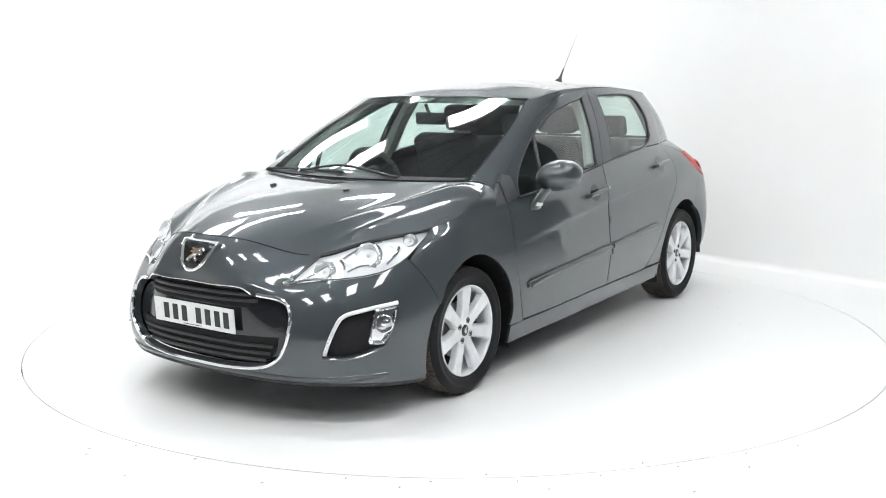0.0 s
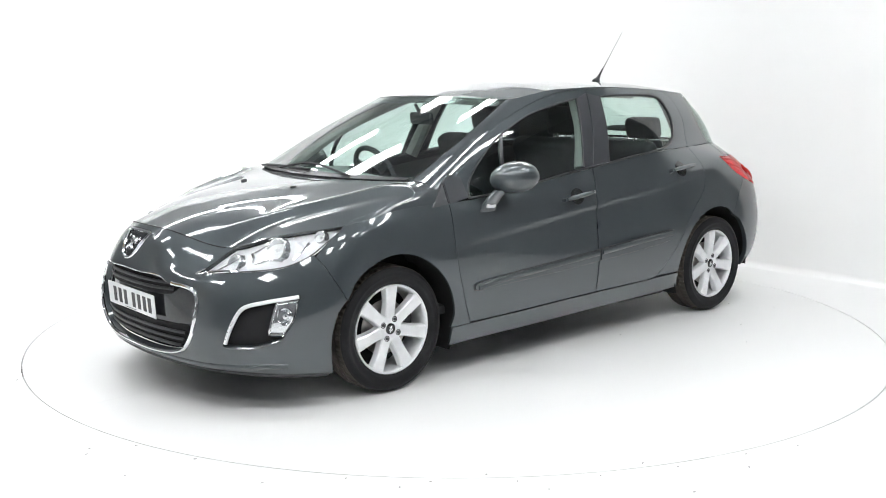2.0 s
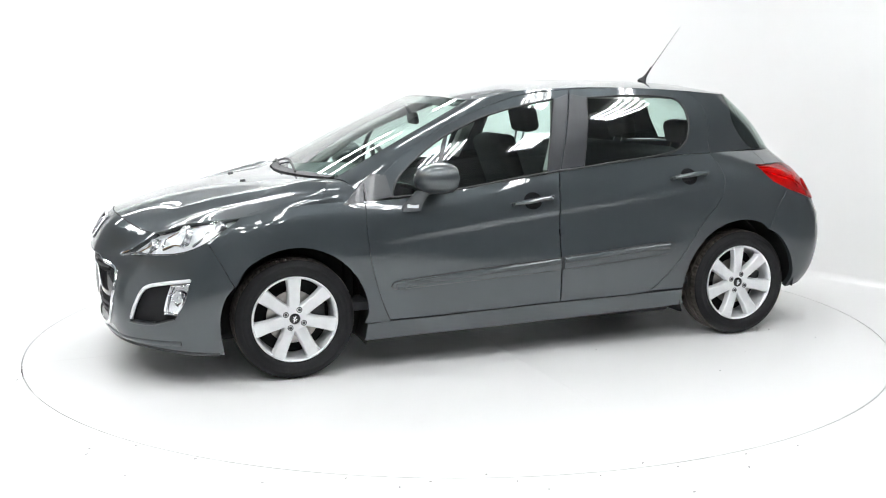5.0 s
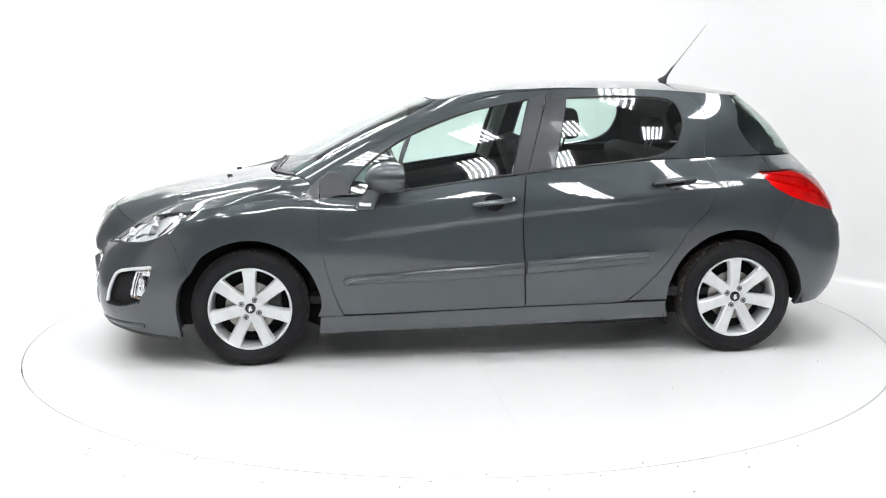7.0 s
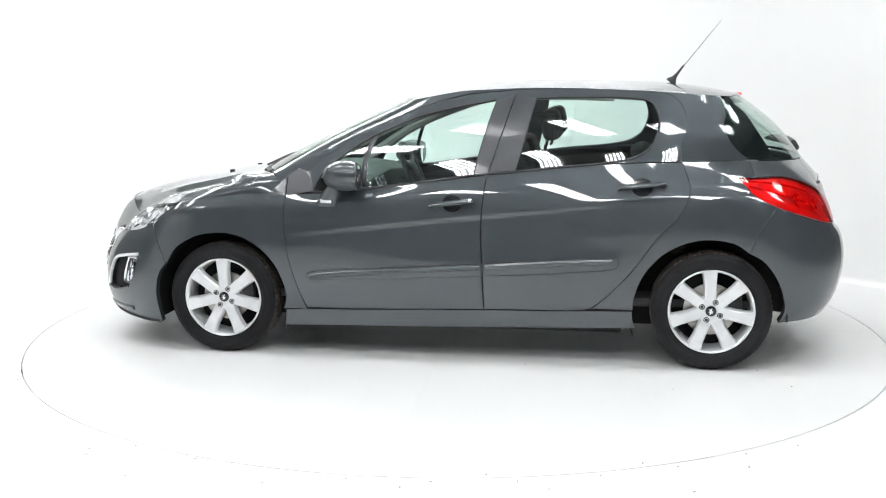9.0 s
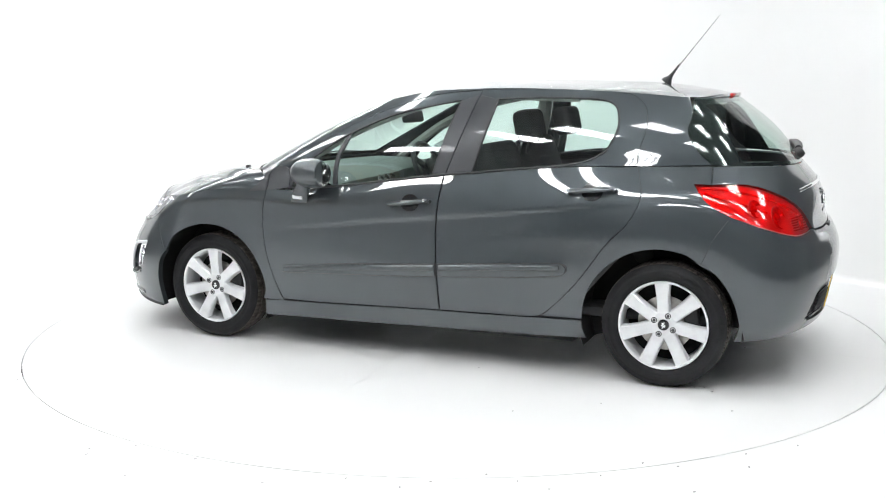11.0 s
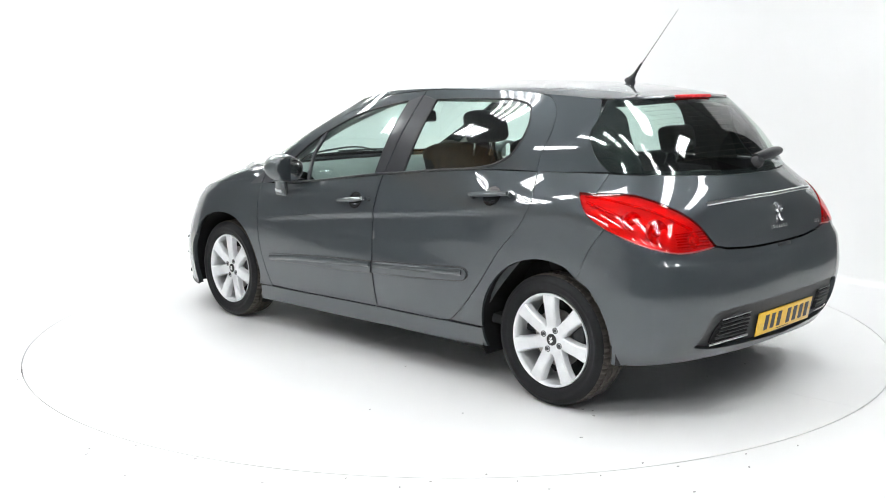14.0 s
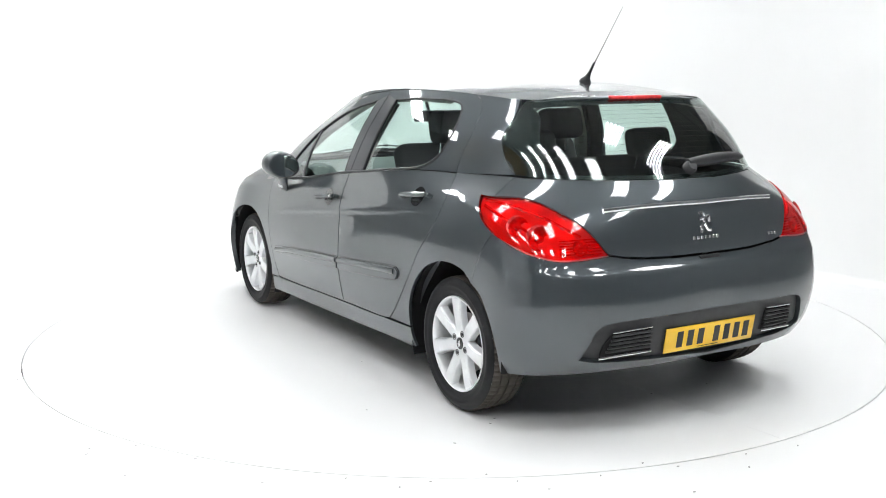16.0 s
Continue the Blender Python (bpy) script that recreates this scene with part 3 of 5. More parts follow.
# rear bumper, tailgate
r_out = [*dbl((-1.98, 0, .735)), (-1.965, .25, .735), *dbl((-1.915, .43, .735)), *dbl((-1.92, .505, .76)), (-1.88, .70, .75), (-1.82, .795, .773), (-1.72, .84, .805), *dbl((-1.60, .85, .845)), (-1.53, .74), *dbl((-1.475, .615)), *arch(*RA, 122, 186, 6)[1:-1], *dbl((-1.635, .255)),
         (-1.8, .765, .272), (-1.97, .35, .29), *dbl((-1.99, 0, .295))]
d_out = [*dbl((-2.04, 0, .515)), (-2.03, .3, .512), (-2.0, .5, .505), (-1.98, .585, .485), (-1.965, .62, .42), *dbl((-1.94, .65, .34)), (-1.95, .56, .328), (-1.99, .4, .318), *dbl((-2.0, 0, .308))]
diff_loop = lo(LOW, *d_out)
panel("rear_bumper", [sheet_piece(LOW, [cut_middle(lo(LOW, *r_out), diff_loop, LOW.nu)], su=.26, rim=.03, gap=.0012, mirror="both", centre=True)], PAINT, car, weld=True)
t_out = [*dbl((-1.98, 0, .742)), (-1.965, .25, .742), *dbl((-1.915, .43, .742)), *dbl((-1.92, .505, .765)), (-1.87, .57, .855), (-1.80, .64, .925), (-1.66, .71, .98), *dbl((-1.50, .79, 1.0)), *dbl((-1.478, .65, 1.062)), (-1.655, .575, 1.062), (-1.80, .31, 1.055), *dbl((-1.84, 0, 1.05))]
tailgate = panel("tailgate", [sheet_piece(LOW, [lo(LOW, *t_out)], su=.26, gap=.0035, mirror="both", centre=True)], PAINT, car, weld=True)
rg = lo(GREEN, *dbl((-1.84, 0, 1.052)), (-1.80, .31, 1.057), (-1.655, .575, 1.064), *dbl((-1.475, .645, 1.064)), (-1.41, .665, 1.13), (-1.36, .66, 1.235), (-1.37, .6, 1.32), *dbl((-1.36, .52, 1.38)), (-1.44, .3, 1.385), *dbl((-1.465, 0, 1.388)))
panel("rear_window", [sheet_piece(GREEN, [rg], su=.38, sv=.3, du=.1, dv=.12, gap=.003, rim=.004, mirror="both", centre=True)], DARKGLASS, car, "dark tinted wraparound rear window", weld=True)
tail = [*dbl((-1.42, .80, .997)), (-1.52, .79, 1.0), (-1.66, .71, .98), (-1.80, .64, .925), (-1.87, .57, .855), *dbl((-1.92, .505, .765)), (-1.88, .70, .755), (-1.82, .795, .778), (-1.72, .84, .81), (-1.6, .85, .845), (-1.5, .85, .90), (-1.44, .82, .965)]
# dark inner shell added behind the gaps to keep them dark, and floor pan
for mir in ("none", "right"):
    liner = lo(LOW, *dbl((1.66, .55)), *arch(FA[0], FA[1], .392, 32, 178)[1:-1], *dbl((.93, .25)), *dbl((-.9, .25)), *arch(RA[0], RA[1], .394, 2, 160)[1:-1], *dbl((-1.68, .45)), *dbl((-1.64, .80)), (-1.50, .87), *dbl((-1.41, .99)), *dbl((-1.15, 1.05)), (-.5, 1.02), (0, .97), (.6, .885), *dbl((.95, .87)), *dbl((1.52, .815)), (1.60, .76), *dbl((1.70, .68)))
    panel("inner_shell", [sheet_piece(LOW, [liner], su=.26, offset=-.016, rim=0, du=.15, mirror=mir)], VOID, car)
# dark sheets added under bonnet and nose to stop light leaking through gaps
hood_full = np.array([(0, 0), (1.95, 0), (2.6, .2), (3.4, .65), (4.1, .5), (5.2, .6), (5.2, 2.8), (4, 2.9), (0, 2.9)], float)
panel("bonnet_gap_backing", [sheet_piece(HOOD, [hood_full], su=.25, sv=.3, du=.2, dv=.2, offset=-.022, rim=0, mirror="both", centre=True)], VOID, car, weld=True)
nose = lo(LOW, *dbl((2.12, 0, .8)), (2.085, .25, .785), *dbl((1.955, .455, .727)), *dbl((2.07, .43, .64)), (2.19, .25, .66), *dbl((2.22, 0, .67)))
panel("nose_gap_backing", [sheet_piece(LOW, [nose], su=.22, offset=-.02, rim=0, mirror="both", centre=True)], VOID, car, weld=True)
bm = bmesh.new()
box_bm(bm, (3.4, 1.16, .08), pose(.2, 0, .205), .02)
box_bm(bm, (.5, 1.1, .08), pose(-1.62, 0, .33), .02)
box_bm(bm, (1.72, 1.62, .08), pose(0, 0, .21), .02)
part("floor_pan", bm, VOID, car)


# ---------------------------------------------------------------- helpers on the skin
def spot(sheet, p, off=0.0):
    """A place on a sheet lifted off it, and the way out there."""
    uv = sheet.find([p])
    n = sheet.normal(uv[:, 0], uv[:, 1])[0]
    return Vector(sheet(uv[:, 0], uv[:, 1])[0] + off * n), Vector(n)


def line_on(sheet, pts, off=0.0, per=6, closed=False):
    uv = lo(sheet, *pts, per=per, closed=closed)
    return sheet(uv[:, 0], uv[:, 1]) + off * sheet.normal(uv[:, 0], uv[:, 1])


def flip_y(m):
    return np.asarray(m) * np.array([1, -1, 1])


def rod(name, pts, r, mat, parent, label="", n=8, closed=False, flat=1.0):
    bm = bmesh.new()
    tube_bm(bm, [tuple(p) for p in pts], r, n, closed, flat=flat)
    return part(name, bm, mat, parent, label)


def across(sheet, pts, off):
    """A line on the left half, carried over the middle to the right."""
    p = line_on(sheet, pts, off)
    return np.concatenate([flip_y(p)[::-1], p[1:]]) if abs(p[0][1]) < .01 else np.concatenate([p, flip_y(p)[::-1][1:]])


def facing(p, n, up=(0, 0, 1)):
    """A pose at p whose z points along n and whose y is up."""
    z = Vector(n).normalized()
    x = Vector(up).cross(z).normalized()
    y = z.cross(x)
    m = Matrix((x, y, z)).transposed().to_4x4()
    m.translation = p
    return m


# ---------------------------------------------------------------- wheels
BOLT = material("dull_bolt_steel", (0.12, 0.12, 0.125), 0.4, 0.8, 0, 30, 0.2)


def wheel_thing(name):
    w = new(name)
    w.parent = car
    turn = Matrix.Rotation(radians(-90), 4, "X")
    # tyre: side walls, then the tread with its grooves
    bm = bmesh.new()
    n = 216
    prof = [(.212, .060), (.219, .083), (.226, .092), (.232, .0945), (.2335, .0965), (.246, .099), (.262, .1005), (.264, .1025), (.276, .1015), (.278, .0995), (.288, .095), (.2955, .0885), (.300, .082)]
    lathe_bm(bm, prof, 96, turn)
    lathe_bm(bm, [(r, -h) for r, h in prof], 96, turn)
    tyre = part("tyre", bm, RUBBER, w, "black road tyre with worn dusty tread", sharp=50)
    bm = bmesh.new()
    rows = [(.3, .082), (.303, .076), (.3045, .066), (.3055, .046), (.299, .0455), (.299, .0395), (.306, .039), (.3063, .006), (.2995, .0055), (.2995, -.0005)]
    rows = rows + [(r, -h) for r, h in rows[::-1]]
    rings = []
    for k, (r, h) in enumerate(rows):
        ring = []
        for i in range(n):
            d = 0.0045 if i % 3 == 0 and abs(h) > .045 else (0.003 if i % 6 == 0 and abs(h) < .0395 else 0)
            a = 2 * math.pi * (i + 12 * h) / n
            ring.append(bm.verts.new(((r - d) * math.cos(a), h, -(r - d) * math.sin(a))))
        rings.append(ring)
    for a, b in zip(rings, rings[1:]):
        for i in range(n):
            bm.faces.new((a[i], a[(i + 1) % n], b[(i + 1) % n], b[i]))
    part("tread", bm, TREAD, tyre, sharp=25)
    # rim with seven spokes
    bm = bmesh.new()
    lathe_bm(bm, [(.213, .062), (.2175, .080), (.2185, .0865), (.2165, .0895), (.212, .089), (.2075, .0845), (.203, .070), (.1985, .03), (.194, -.07), (.2, -.075), (.21, -.07)], 96, turn)
    rim = part("rim", bm, ALLOY, w, "silver seven-spoke alloy wheel rim", sharp=50)
    for k in range(7):
        bm = bmesh.new()
        secs = [(.040, .0290, .068), (.075, .0275, .0755), (.115, .0270, .082), (.155, .0290, .0865), (.188, .0325, .0880), (.2075, .0365, .0860)]
        rings = []
        for r, hw, h in secs:
            rings.append([bm.verts.new(v) for v in ((r, -hw - .006, h - .035), (r, -hw - .001, h - .006), (r, -hw + .005, h), (r, 0, h + .0012), (r, hw - .005, h), (r, hw + .001, h - .006), (r, hw + .006, h - .035))])
        for a, b in zip(rings, rings[1:]):
            for j in range(6):
                bm.faces.new((a[j], a[j + 1], b[j + 1], b[j]))
        bm.faces.new(rings[-1])
        bm.transform(turn @ Matrix.Rotation(radians(-90 + k * 360 / 7), 4, "Z"))
        part("spoke", bm, ALLOY, rim, sharp=35)
    bm = bmesh.new()
    lathe_bm(bm, [(.073, .045), (.072, .066), (.066, .0715), (.052, .0725), (.029, .0725), (.0275, .069), (0, .069)], 48, turn)
    part("hub", bm, ALLOY, rim)
    for a in (118, 28, -62, 208):
        bm = bmesh.new()
        lathe_bm(bm, [(.0150, .0726), (.0148, .0742), (.0120, .0742), (.0092, .071)], 16, turn @ pose(.0505 * math.cos(radians(a)), -.0505 * math.sin(radians(a)), 0))
        lathe_bm(bm, [(.0085, .071), (.0078, .0775), (.005, .079), (0, .079)], 6, turn @ pose(.0505 * math.cos(radians(a)), -.0505 * math.sin(radians(a)), 0))
        part("wheel_bolt", bm, BOLT, rim, "dull steel bolt head")
    bm = bmesh.new()
    lathe_bm(bm, [(.0272, .069), (.0265, .0735), (.02, .0748), (0, .0752)], 32, turn)
    cap = part("centre_cap", bm, GLOSS, rim, "black centre cap with a silver mark")
    bm = bmesh.new()
    for a, s in ((70, .034), (115, .026), (20, .024), (160, .022), (250, .03), (300, .026)):
        box_bm(bm, (s * .5, .0055, .0016), turn @ pose(0, 0, .0758) @ Matrix.Rotation(radians(a), 4, "Z") @ pose(s * .28, 0, 0), .0005, 1)
    part("emblem_mark", bm, CHROME, w)
    # brake disc and the dark well behind
    bm = bmesh.new()
    lathe_bm(bm, [(.135, .018), (.134, .022), (.085, .022), (.083, .04), (.05, .045), (0, .045)], 48, turn)
    part("brake_disc", bm, STEEL, w, "brushed steel brake disc")
    bm = bmesh.new()
    box_bm(bm, (.07, .05, .15), pose(-.125, .015, .02), .012)
    part("brake_caliper", bm, BLACK, w)
    bm = bmesh.new()
    lathe_bm(bm, [(.196, -.04), (.13, -.035), (.1, .0), (0, .0)], 48, turn)
    part("back_plate", bm, VOID, w)
    return w


front = wheel_thing("wheel")
WZ = .3065
front.matrix_basis = pose(1.305, .764, WZ)
for x, y, ang in ((-1.305, .762, 2), (1.305, -.764, 180), (-1.305, -.762, 180)):
    o = copy_thing(front, pose(x, y, WZ, 0, 3 if x < 0 else 0, 180 if y < 0 else 0))
    o.parent = car
# wheel wells
for cx, r, a0, a1 in ((FA[0], .384, -18, 204), (RA[0], .386, -20, 186)):
    for s in (1, -1):
        bm = bmesh.new()
        prev = None
        for k in range(29):
            a = radians(a0 + (a1 - a0) * k / 28)
            ring = [bm.verts.new((cx + q * math.cos(a), s * y, .302 + q * math.sin(a))) for q, y in ((r + .004, .858), (r + .012, .84), (r + .016, .60), (.12, .575))]
            if prev:
                for j in range(3):
                    bm.faces.new((prev[j], prev[j + 1], ring[j + 1], ring[j]))
            prev = ring
        part("wheel_well_liner", bm, VOID, car)
    if cx > 0:
        for s in (1, -1):
            bm = bmesh.new()
            box_bm(bm, (.022, .14, .10), pose(cx - r - .02, s * .765, .215, 0, -10), .008)
            part("mud_flap", bm, BLACK, car)

# ---------------------------------------------------------------- flank parts
for s, mir in ((1, "none"), (-1, "right")):
    side = (lambda p: p) if s > 0 else flip_y
    # rubbing strips, one on each door
    strips = ([(.812, .452), (.803, .466), (.76, .474), (.4, .499), *dbl((-.128, .533)), *dbl((-.128, .474)), (.3, .453), (.76, .433), (.803, .437)],
              [*dbl((-.148, .535)), (-.5, .560), (-.79, .580), (-.828, .566), (-.825, .538), (-.78, .522), *dbl((-.148, .475))])
    for q in strips:
        # slightly larger black underlay paints the shadow line round each strip
        mx, mz = sum(p[0] for p in q) / len(q), sum(p[1] for p in q) / len(q)
        shade_loop = [(x + math.copysign(.005, x - mx), z + math.copysign(.0045, z - mz)) for x, z in q]
        panel("strip_shade_line", [sheet_piece(LOW, [lo(LOW, *shade_loop)], offset=.003, rim=.004, dv=.12, mirror=mir)], BLACK, car, "thin black underlay painting the shadow line round the rubbing strip")
        panel("rubbing_strip", [sheet_piece(LOW, [lo(LOW, *q)], offset=.011, rim=.013, dv=.12, mirror=mir)], PAINT, car)
    for q in ([(.79, .447), (.6, .469), (.4, .483), (.1, .503), (-.122, .517)], [(-.154, .519), (-.4, .537), (-.6, .550), (-.80, .561)]):
        rod("strip_lip", side(line_on(LOW, q, .007)), .0125, PAINT, car, n=12, flat=1.25)
    # door handles over flat black discs that paint the shade of their cups
    for c, a, b in (((.026, .846), (.14, .832), (-.087, .857)), ((-.943, .938), (-.83, .928), (-1.056, .946))):
        ring = lo(LOW, *[(c[0] + .052 * math.cos(2 * math.pi * k / 14), c[1] + .044 * math.sin(2 * math.pi * k / 14)) for k in range(14)], per=3)
        panel("handle_cup_shade", [sheet_piece(LOW, [ring], offset=.0016, rim=0, du=.05, dv=.1, mirror=mir)], GLOSS, car)
        pts = side(line_on(LOW, [a, tuple((np.array(a) * .7 + np.array(b) * .3)), tuple((np.array(a) * .3 + np.array(b) * .7)), b], .03))
        n = len(pts)
        rod("door_handle", pts, [.0125 + .0055 * math.sin(math.pi * min(1, k / (n - 1) * 1.0)) for k in range(n)], PAINT, car, n=10, flat=.75)
        for q in (a, b):
            e = side(line_on(LOW, [q, tuple(np.array(q) * .97 + np.array(c) * .03)], 0.0))[0]
            f = side(line_on(LOW, [q, tuple(np.array(q) * .97 + np.array(c) * .03)], .03))[0]
            rod("handle_foot", [e, f], .011, PAINT, car, n=8)
        if c[0] > -.5:
            p, nn = spot(LOW, (-.072, .8565), .046)
            bm = bmesh.new()
            lathe_bm(bm, [(.008, -.004), (.008, .0), (.006, .0015), (0, .0015)], 16, facing(p, nn))
            if s < 0:
                bm.transform(Matrix.Diagonal((1, -1, 1, 1)))
            part("key_lock", bm, CHROME, car)
    # black seals along the belt and the pillars' dark film
    belt = [(x, z - .004) for x, z in ((.80, .892), (.5, .917), (.188, .957), (-.085, .993), (-.30, 1.013), (-.5, 1.036), (-.75, 1.058), (-.9, 1.086), (-.985, 1.135))]
    rod("belt_seal", side(line_on(GREEN, belt, .001)), .0075, BLACK, car, flat=.8)
    for q in ([*dbl((-.087, 1.0)), *dbl((-.189, 1.371)), *dbl((-.282, 1.402)), *dbl((-.156, .998))],
              [*dbl((-.161, 1.0)), *dbl((-.289, 1.402)), *dbl((-.388, 1.380)), *dbl((-.302, 1.02))]):
        panel("pillar_film", [sheet_piece(GREEN, [lo(GREEN, *q)], su=.38, sv=.22, dv=.12, offset=.0022, rim=.003, gap=.0008, mirror=mir)], PILLAR, car, "satin black pillar panel")
    for name, tri, label in (("wing_trim", [(1.047, .849, .866), (1.0, .822, .908), (.945, .796, .962), (.934, .791, .974), (.936, .840, .872)], "satin black triangular trim ahead of the door"),
                             ("door_trim", [(.929, .841, .873), (.929, .791, .977), (.880, .774, 1.013), (.805, .780, 1.0), (.785, .824, .896)], "satin black mirror corner trim")):
        bm = bmesh.new()
        rings = [[bm.verts.new((x, s * (y - d), z)) for x, y, z in tri] for d in (0, .03)]
        bm.faces.new(rings[0])
        bm.faces.new(rings[1][::-1])
        for j in range(5):
            bm.faces.new((rings[0][j], rings[1][j], rings[1][(j + 1) % 5], rings[0][(j + 1) % 5]))
        bmesh.ops.bevel(bm, geom=[e for e in bm.edges if all(v in rings[0] for v in e.verts)], offset=.004, segments=2, affect="EDGES")
        part(name, bm, PILLAR, car, label)
    q = [*dbl((.512, .922)), *dbl((.468, 1.188)), *dbl((.446, 1.198)), *dbl((.488, .925))]
    panel("quarter_light_bar", [sheet_piece(GREEN, [lo(GREEN, *q)], su=.38, sv=.22, dv=.12, offset=-.001, rim=.012, mirror=mir)], PILLAR, car)
    for q in ([(.785, .893), (.785, .893), (.745, .985), (.66, 1.065), (.514, 1.165), (.332, 1.25), (.181, 1.303), (-.03, 1.35), (-.188, 1.374), (-.188, 1.374), (-.085, .997), (-.085, .997)],
              [(-.30, 1.017), (-.30, 1.017), (-.39, 1.383), (-.39, 1.383), (-.7, 1.39), (-.92, 1.38), (-1.005, 1.345), (-1.03, 1.26), (-.995, 1.15), (-.96, 1.115)]):
        rod("window_seal", side(line_on(GREEN, q, -.003)), .0065, BLACK, car, n=6)
    # outside mirror
    mirror_ob = new("door_mirror")
    mirror_ob.parent = car
    tagged(mirror_ob, "body-coloured door mirror on a short stalk")
    bm = bmesh.new()
    bmesh.ops.create_uvsphere(bm, u_segments=36, v_segments=24, radius=1)
    for v in bm.verts:
        x, y, z = v.co
        sg = lambda a, p: math.copysign(abs(a)**p, a)
        x, y, z = sg(x, .92), sg(y, .85), sg(z, .95)
        x = max(x, -.55)
        w = 1 - .18 * max(-y, 0) - .06 * (y + 1)
        v.co = (x * .120 + .014 * -y, s * (y * .112), z * (.094 if z > 0 else .082) * w + .010 * y)
    bm.transform(pose(.575, s * .935, .985))
    part("mirror_housing", bm, PAINT, mirror_ob)
    bm = bmesh.new()
    lathe_bm(bm, [(1, 0), (1, .006), (.9, .008), (0, .008)], 40, Matrix.Translation((.517, s * .937, .986)) @ Matrix.Rotation(radians(-90), 4, "Y") @ Matrix.Diagonal((.066, .09, 1, 1)))
    part("mirror_glass", bm, MIRROR, mirror_ob, "clear mirror glass")
    bm = bmesh.new()
    lathe_bm(bm, [(1, -.002), (1.06, .004), (1.0, .0095), (.98, .006)], 40, Matrix.Translation((.517, s * .937, .986)) @ Matrix.Rotation(radians(-90), 4, "Y") @ Matrix.Diagonal((.066, .09, 1, 1)))
    part("mirror_rim", bm, BLACK, mirror_ob)
    bm = bmesh.new()
    for t, x, y, z, hx, hy in ((0, .70, .868, .822, .052, .012), (1, .695, .872, .85, .055, .020), (2, .672, .885, .89, .048, .026), (3, .64, .905, .93, .045, .03)):
        ring = [bm.verts.new((x + hx * math.cos(a), s * (y + hy * math.sin(a)), z)) for a in [2 * math.pi * k / 16 for k in range(16)]]
        if t:
            for k in range(16):
                bm.faces.new((prev[k], prev[(k + 1) % 16], ring[(k + 1) % 16], ring[k]))
        else:
            bm.faces.new(ring)
        prev = ring
    part("mirror_stalk", bm, PAINT, mirror_ob)
    bm = bmesh.new()
    box_bm(bm, (.062, .012, .022), pose(.697, s * .888, .852, s * -14, -4), .005)
    part("side_repeater", bm, PEARL, mirror_ob, "clear white side repeater lens")

# ---------------------------------------------------------------- nose
GAPV = dict(su=.22, sv=.11)
full = lambda loop, **k: sheet_piece(LOW, [loop], mirror="both", centre=True, **{**GAPV, **k})
panel("grille_panel", [full(lo(LOW, *[(p[0], p[1] * 1.02, p[2]) for p in g_out]), offset=-.036, rim=0)], GLOSS, car, "gloss black grille panel behind the number plate", weld=True)
up_in = [*dbl((2.24, 0, .605)), (2.25, .15, .602), (2.21, .28, .592), (2.2, .34, .572), *dbl((2.18, .385, .57)), (2.2, .34, .53), *dbl((2.2, .30, .518)), (2.23, .15, .518), *dbl((2.24, 0, .518))]
dn_in = [*dbl((2.23, 0, .385)), (2.22, .25, .385), *dbl((2.17, .445, .392)), (2.17, .43, .33), (2.175, .39, .288), (2.19, .3, .272), *dbl((2.2, 0, .266))]
# closed near-black sheets paint the shade inside the two intakes
for q in (up_in, dn_in):
    panel("grille_opening_shade", [full(lo(LOW, *q), offset=-.033, rim=0)], VOID, car, "near-black sheet painting the shade inside the air intake", weld=True)
for z, w, x in ((.577, .35, 2.24), (.546, .345, 2.23), (.352, .42, 2.22), (.320, .40, 2.21), (.290, .37, 2.2)):
    rod("grille_slat", across(LOW, [(x, 0, z), (x - .01, w * .5, z), (x - .06, w, z)], -.026), .0045, BLACK, car, n=6, flat=1.8)
ring = line_on(LOW, [(2.2, 0, .25), *g_out[2:7], (2.19, .36, .580)], .004)
rod("grille_surround", np.concatenate([flip_y(ring)[::-1], ring[1:]]), .0088, CHROME, car, "bright chrome grille surround", n=8)
ring = line_on(LOW, [(2.25, 0, .617), (2.25, .15, .614), (2.21, .28, .607), (2.2, .335, .581)], .002)
rod("grille_top_trim", np.concatenate([flip_y(ring)[::-1], ring[1:]]), .003, CHROME, car, n=6)
# near-black rod draws in the dark of the bonnet's front gap
rod("bonnet_shut_line", across(LOW, [(2.12, 0, .8), (2.085, .25, .785), (2.03, .37, .76), (1.955, .455, .727)], -.0005), .0032, VOID, car, n=6)
# emblem: chrome shield, black field, plain bright mark
sh = [*dbl((2.16, 0, .782)), (2.16, .07, .781), *dbl((2.15, .112, .772)), (2.19, .085, .725), (2.22, .06, .682), (2.235, .03, .664), *dbl((2.24, 0, .66))]
emblem = panel("emblem", [full(lo(LOW, *sh), offset=.004, rim=.008)], GLOSS, car, "chrome-framed shield emblem with a plain silver mark", weld=True)
ring = line_on(LOW, [sh[0], sh[2], sh[3], sh[3], *sh[5:8], sh[8]], .007)
rod("emblem_frame", np.concatenate([ring, flip_y(ring)[::-1][1:-1]]), .0085, CHROME, emblem, n=8, closed=True)
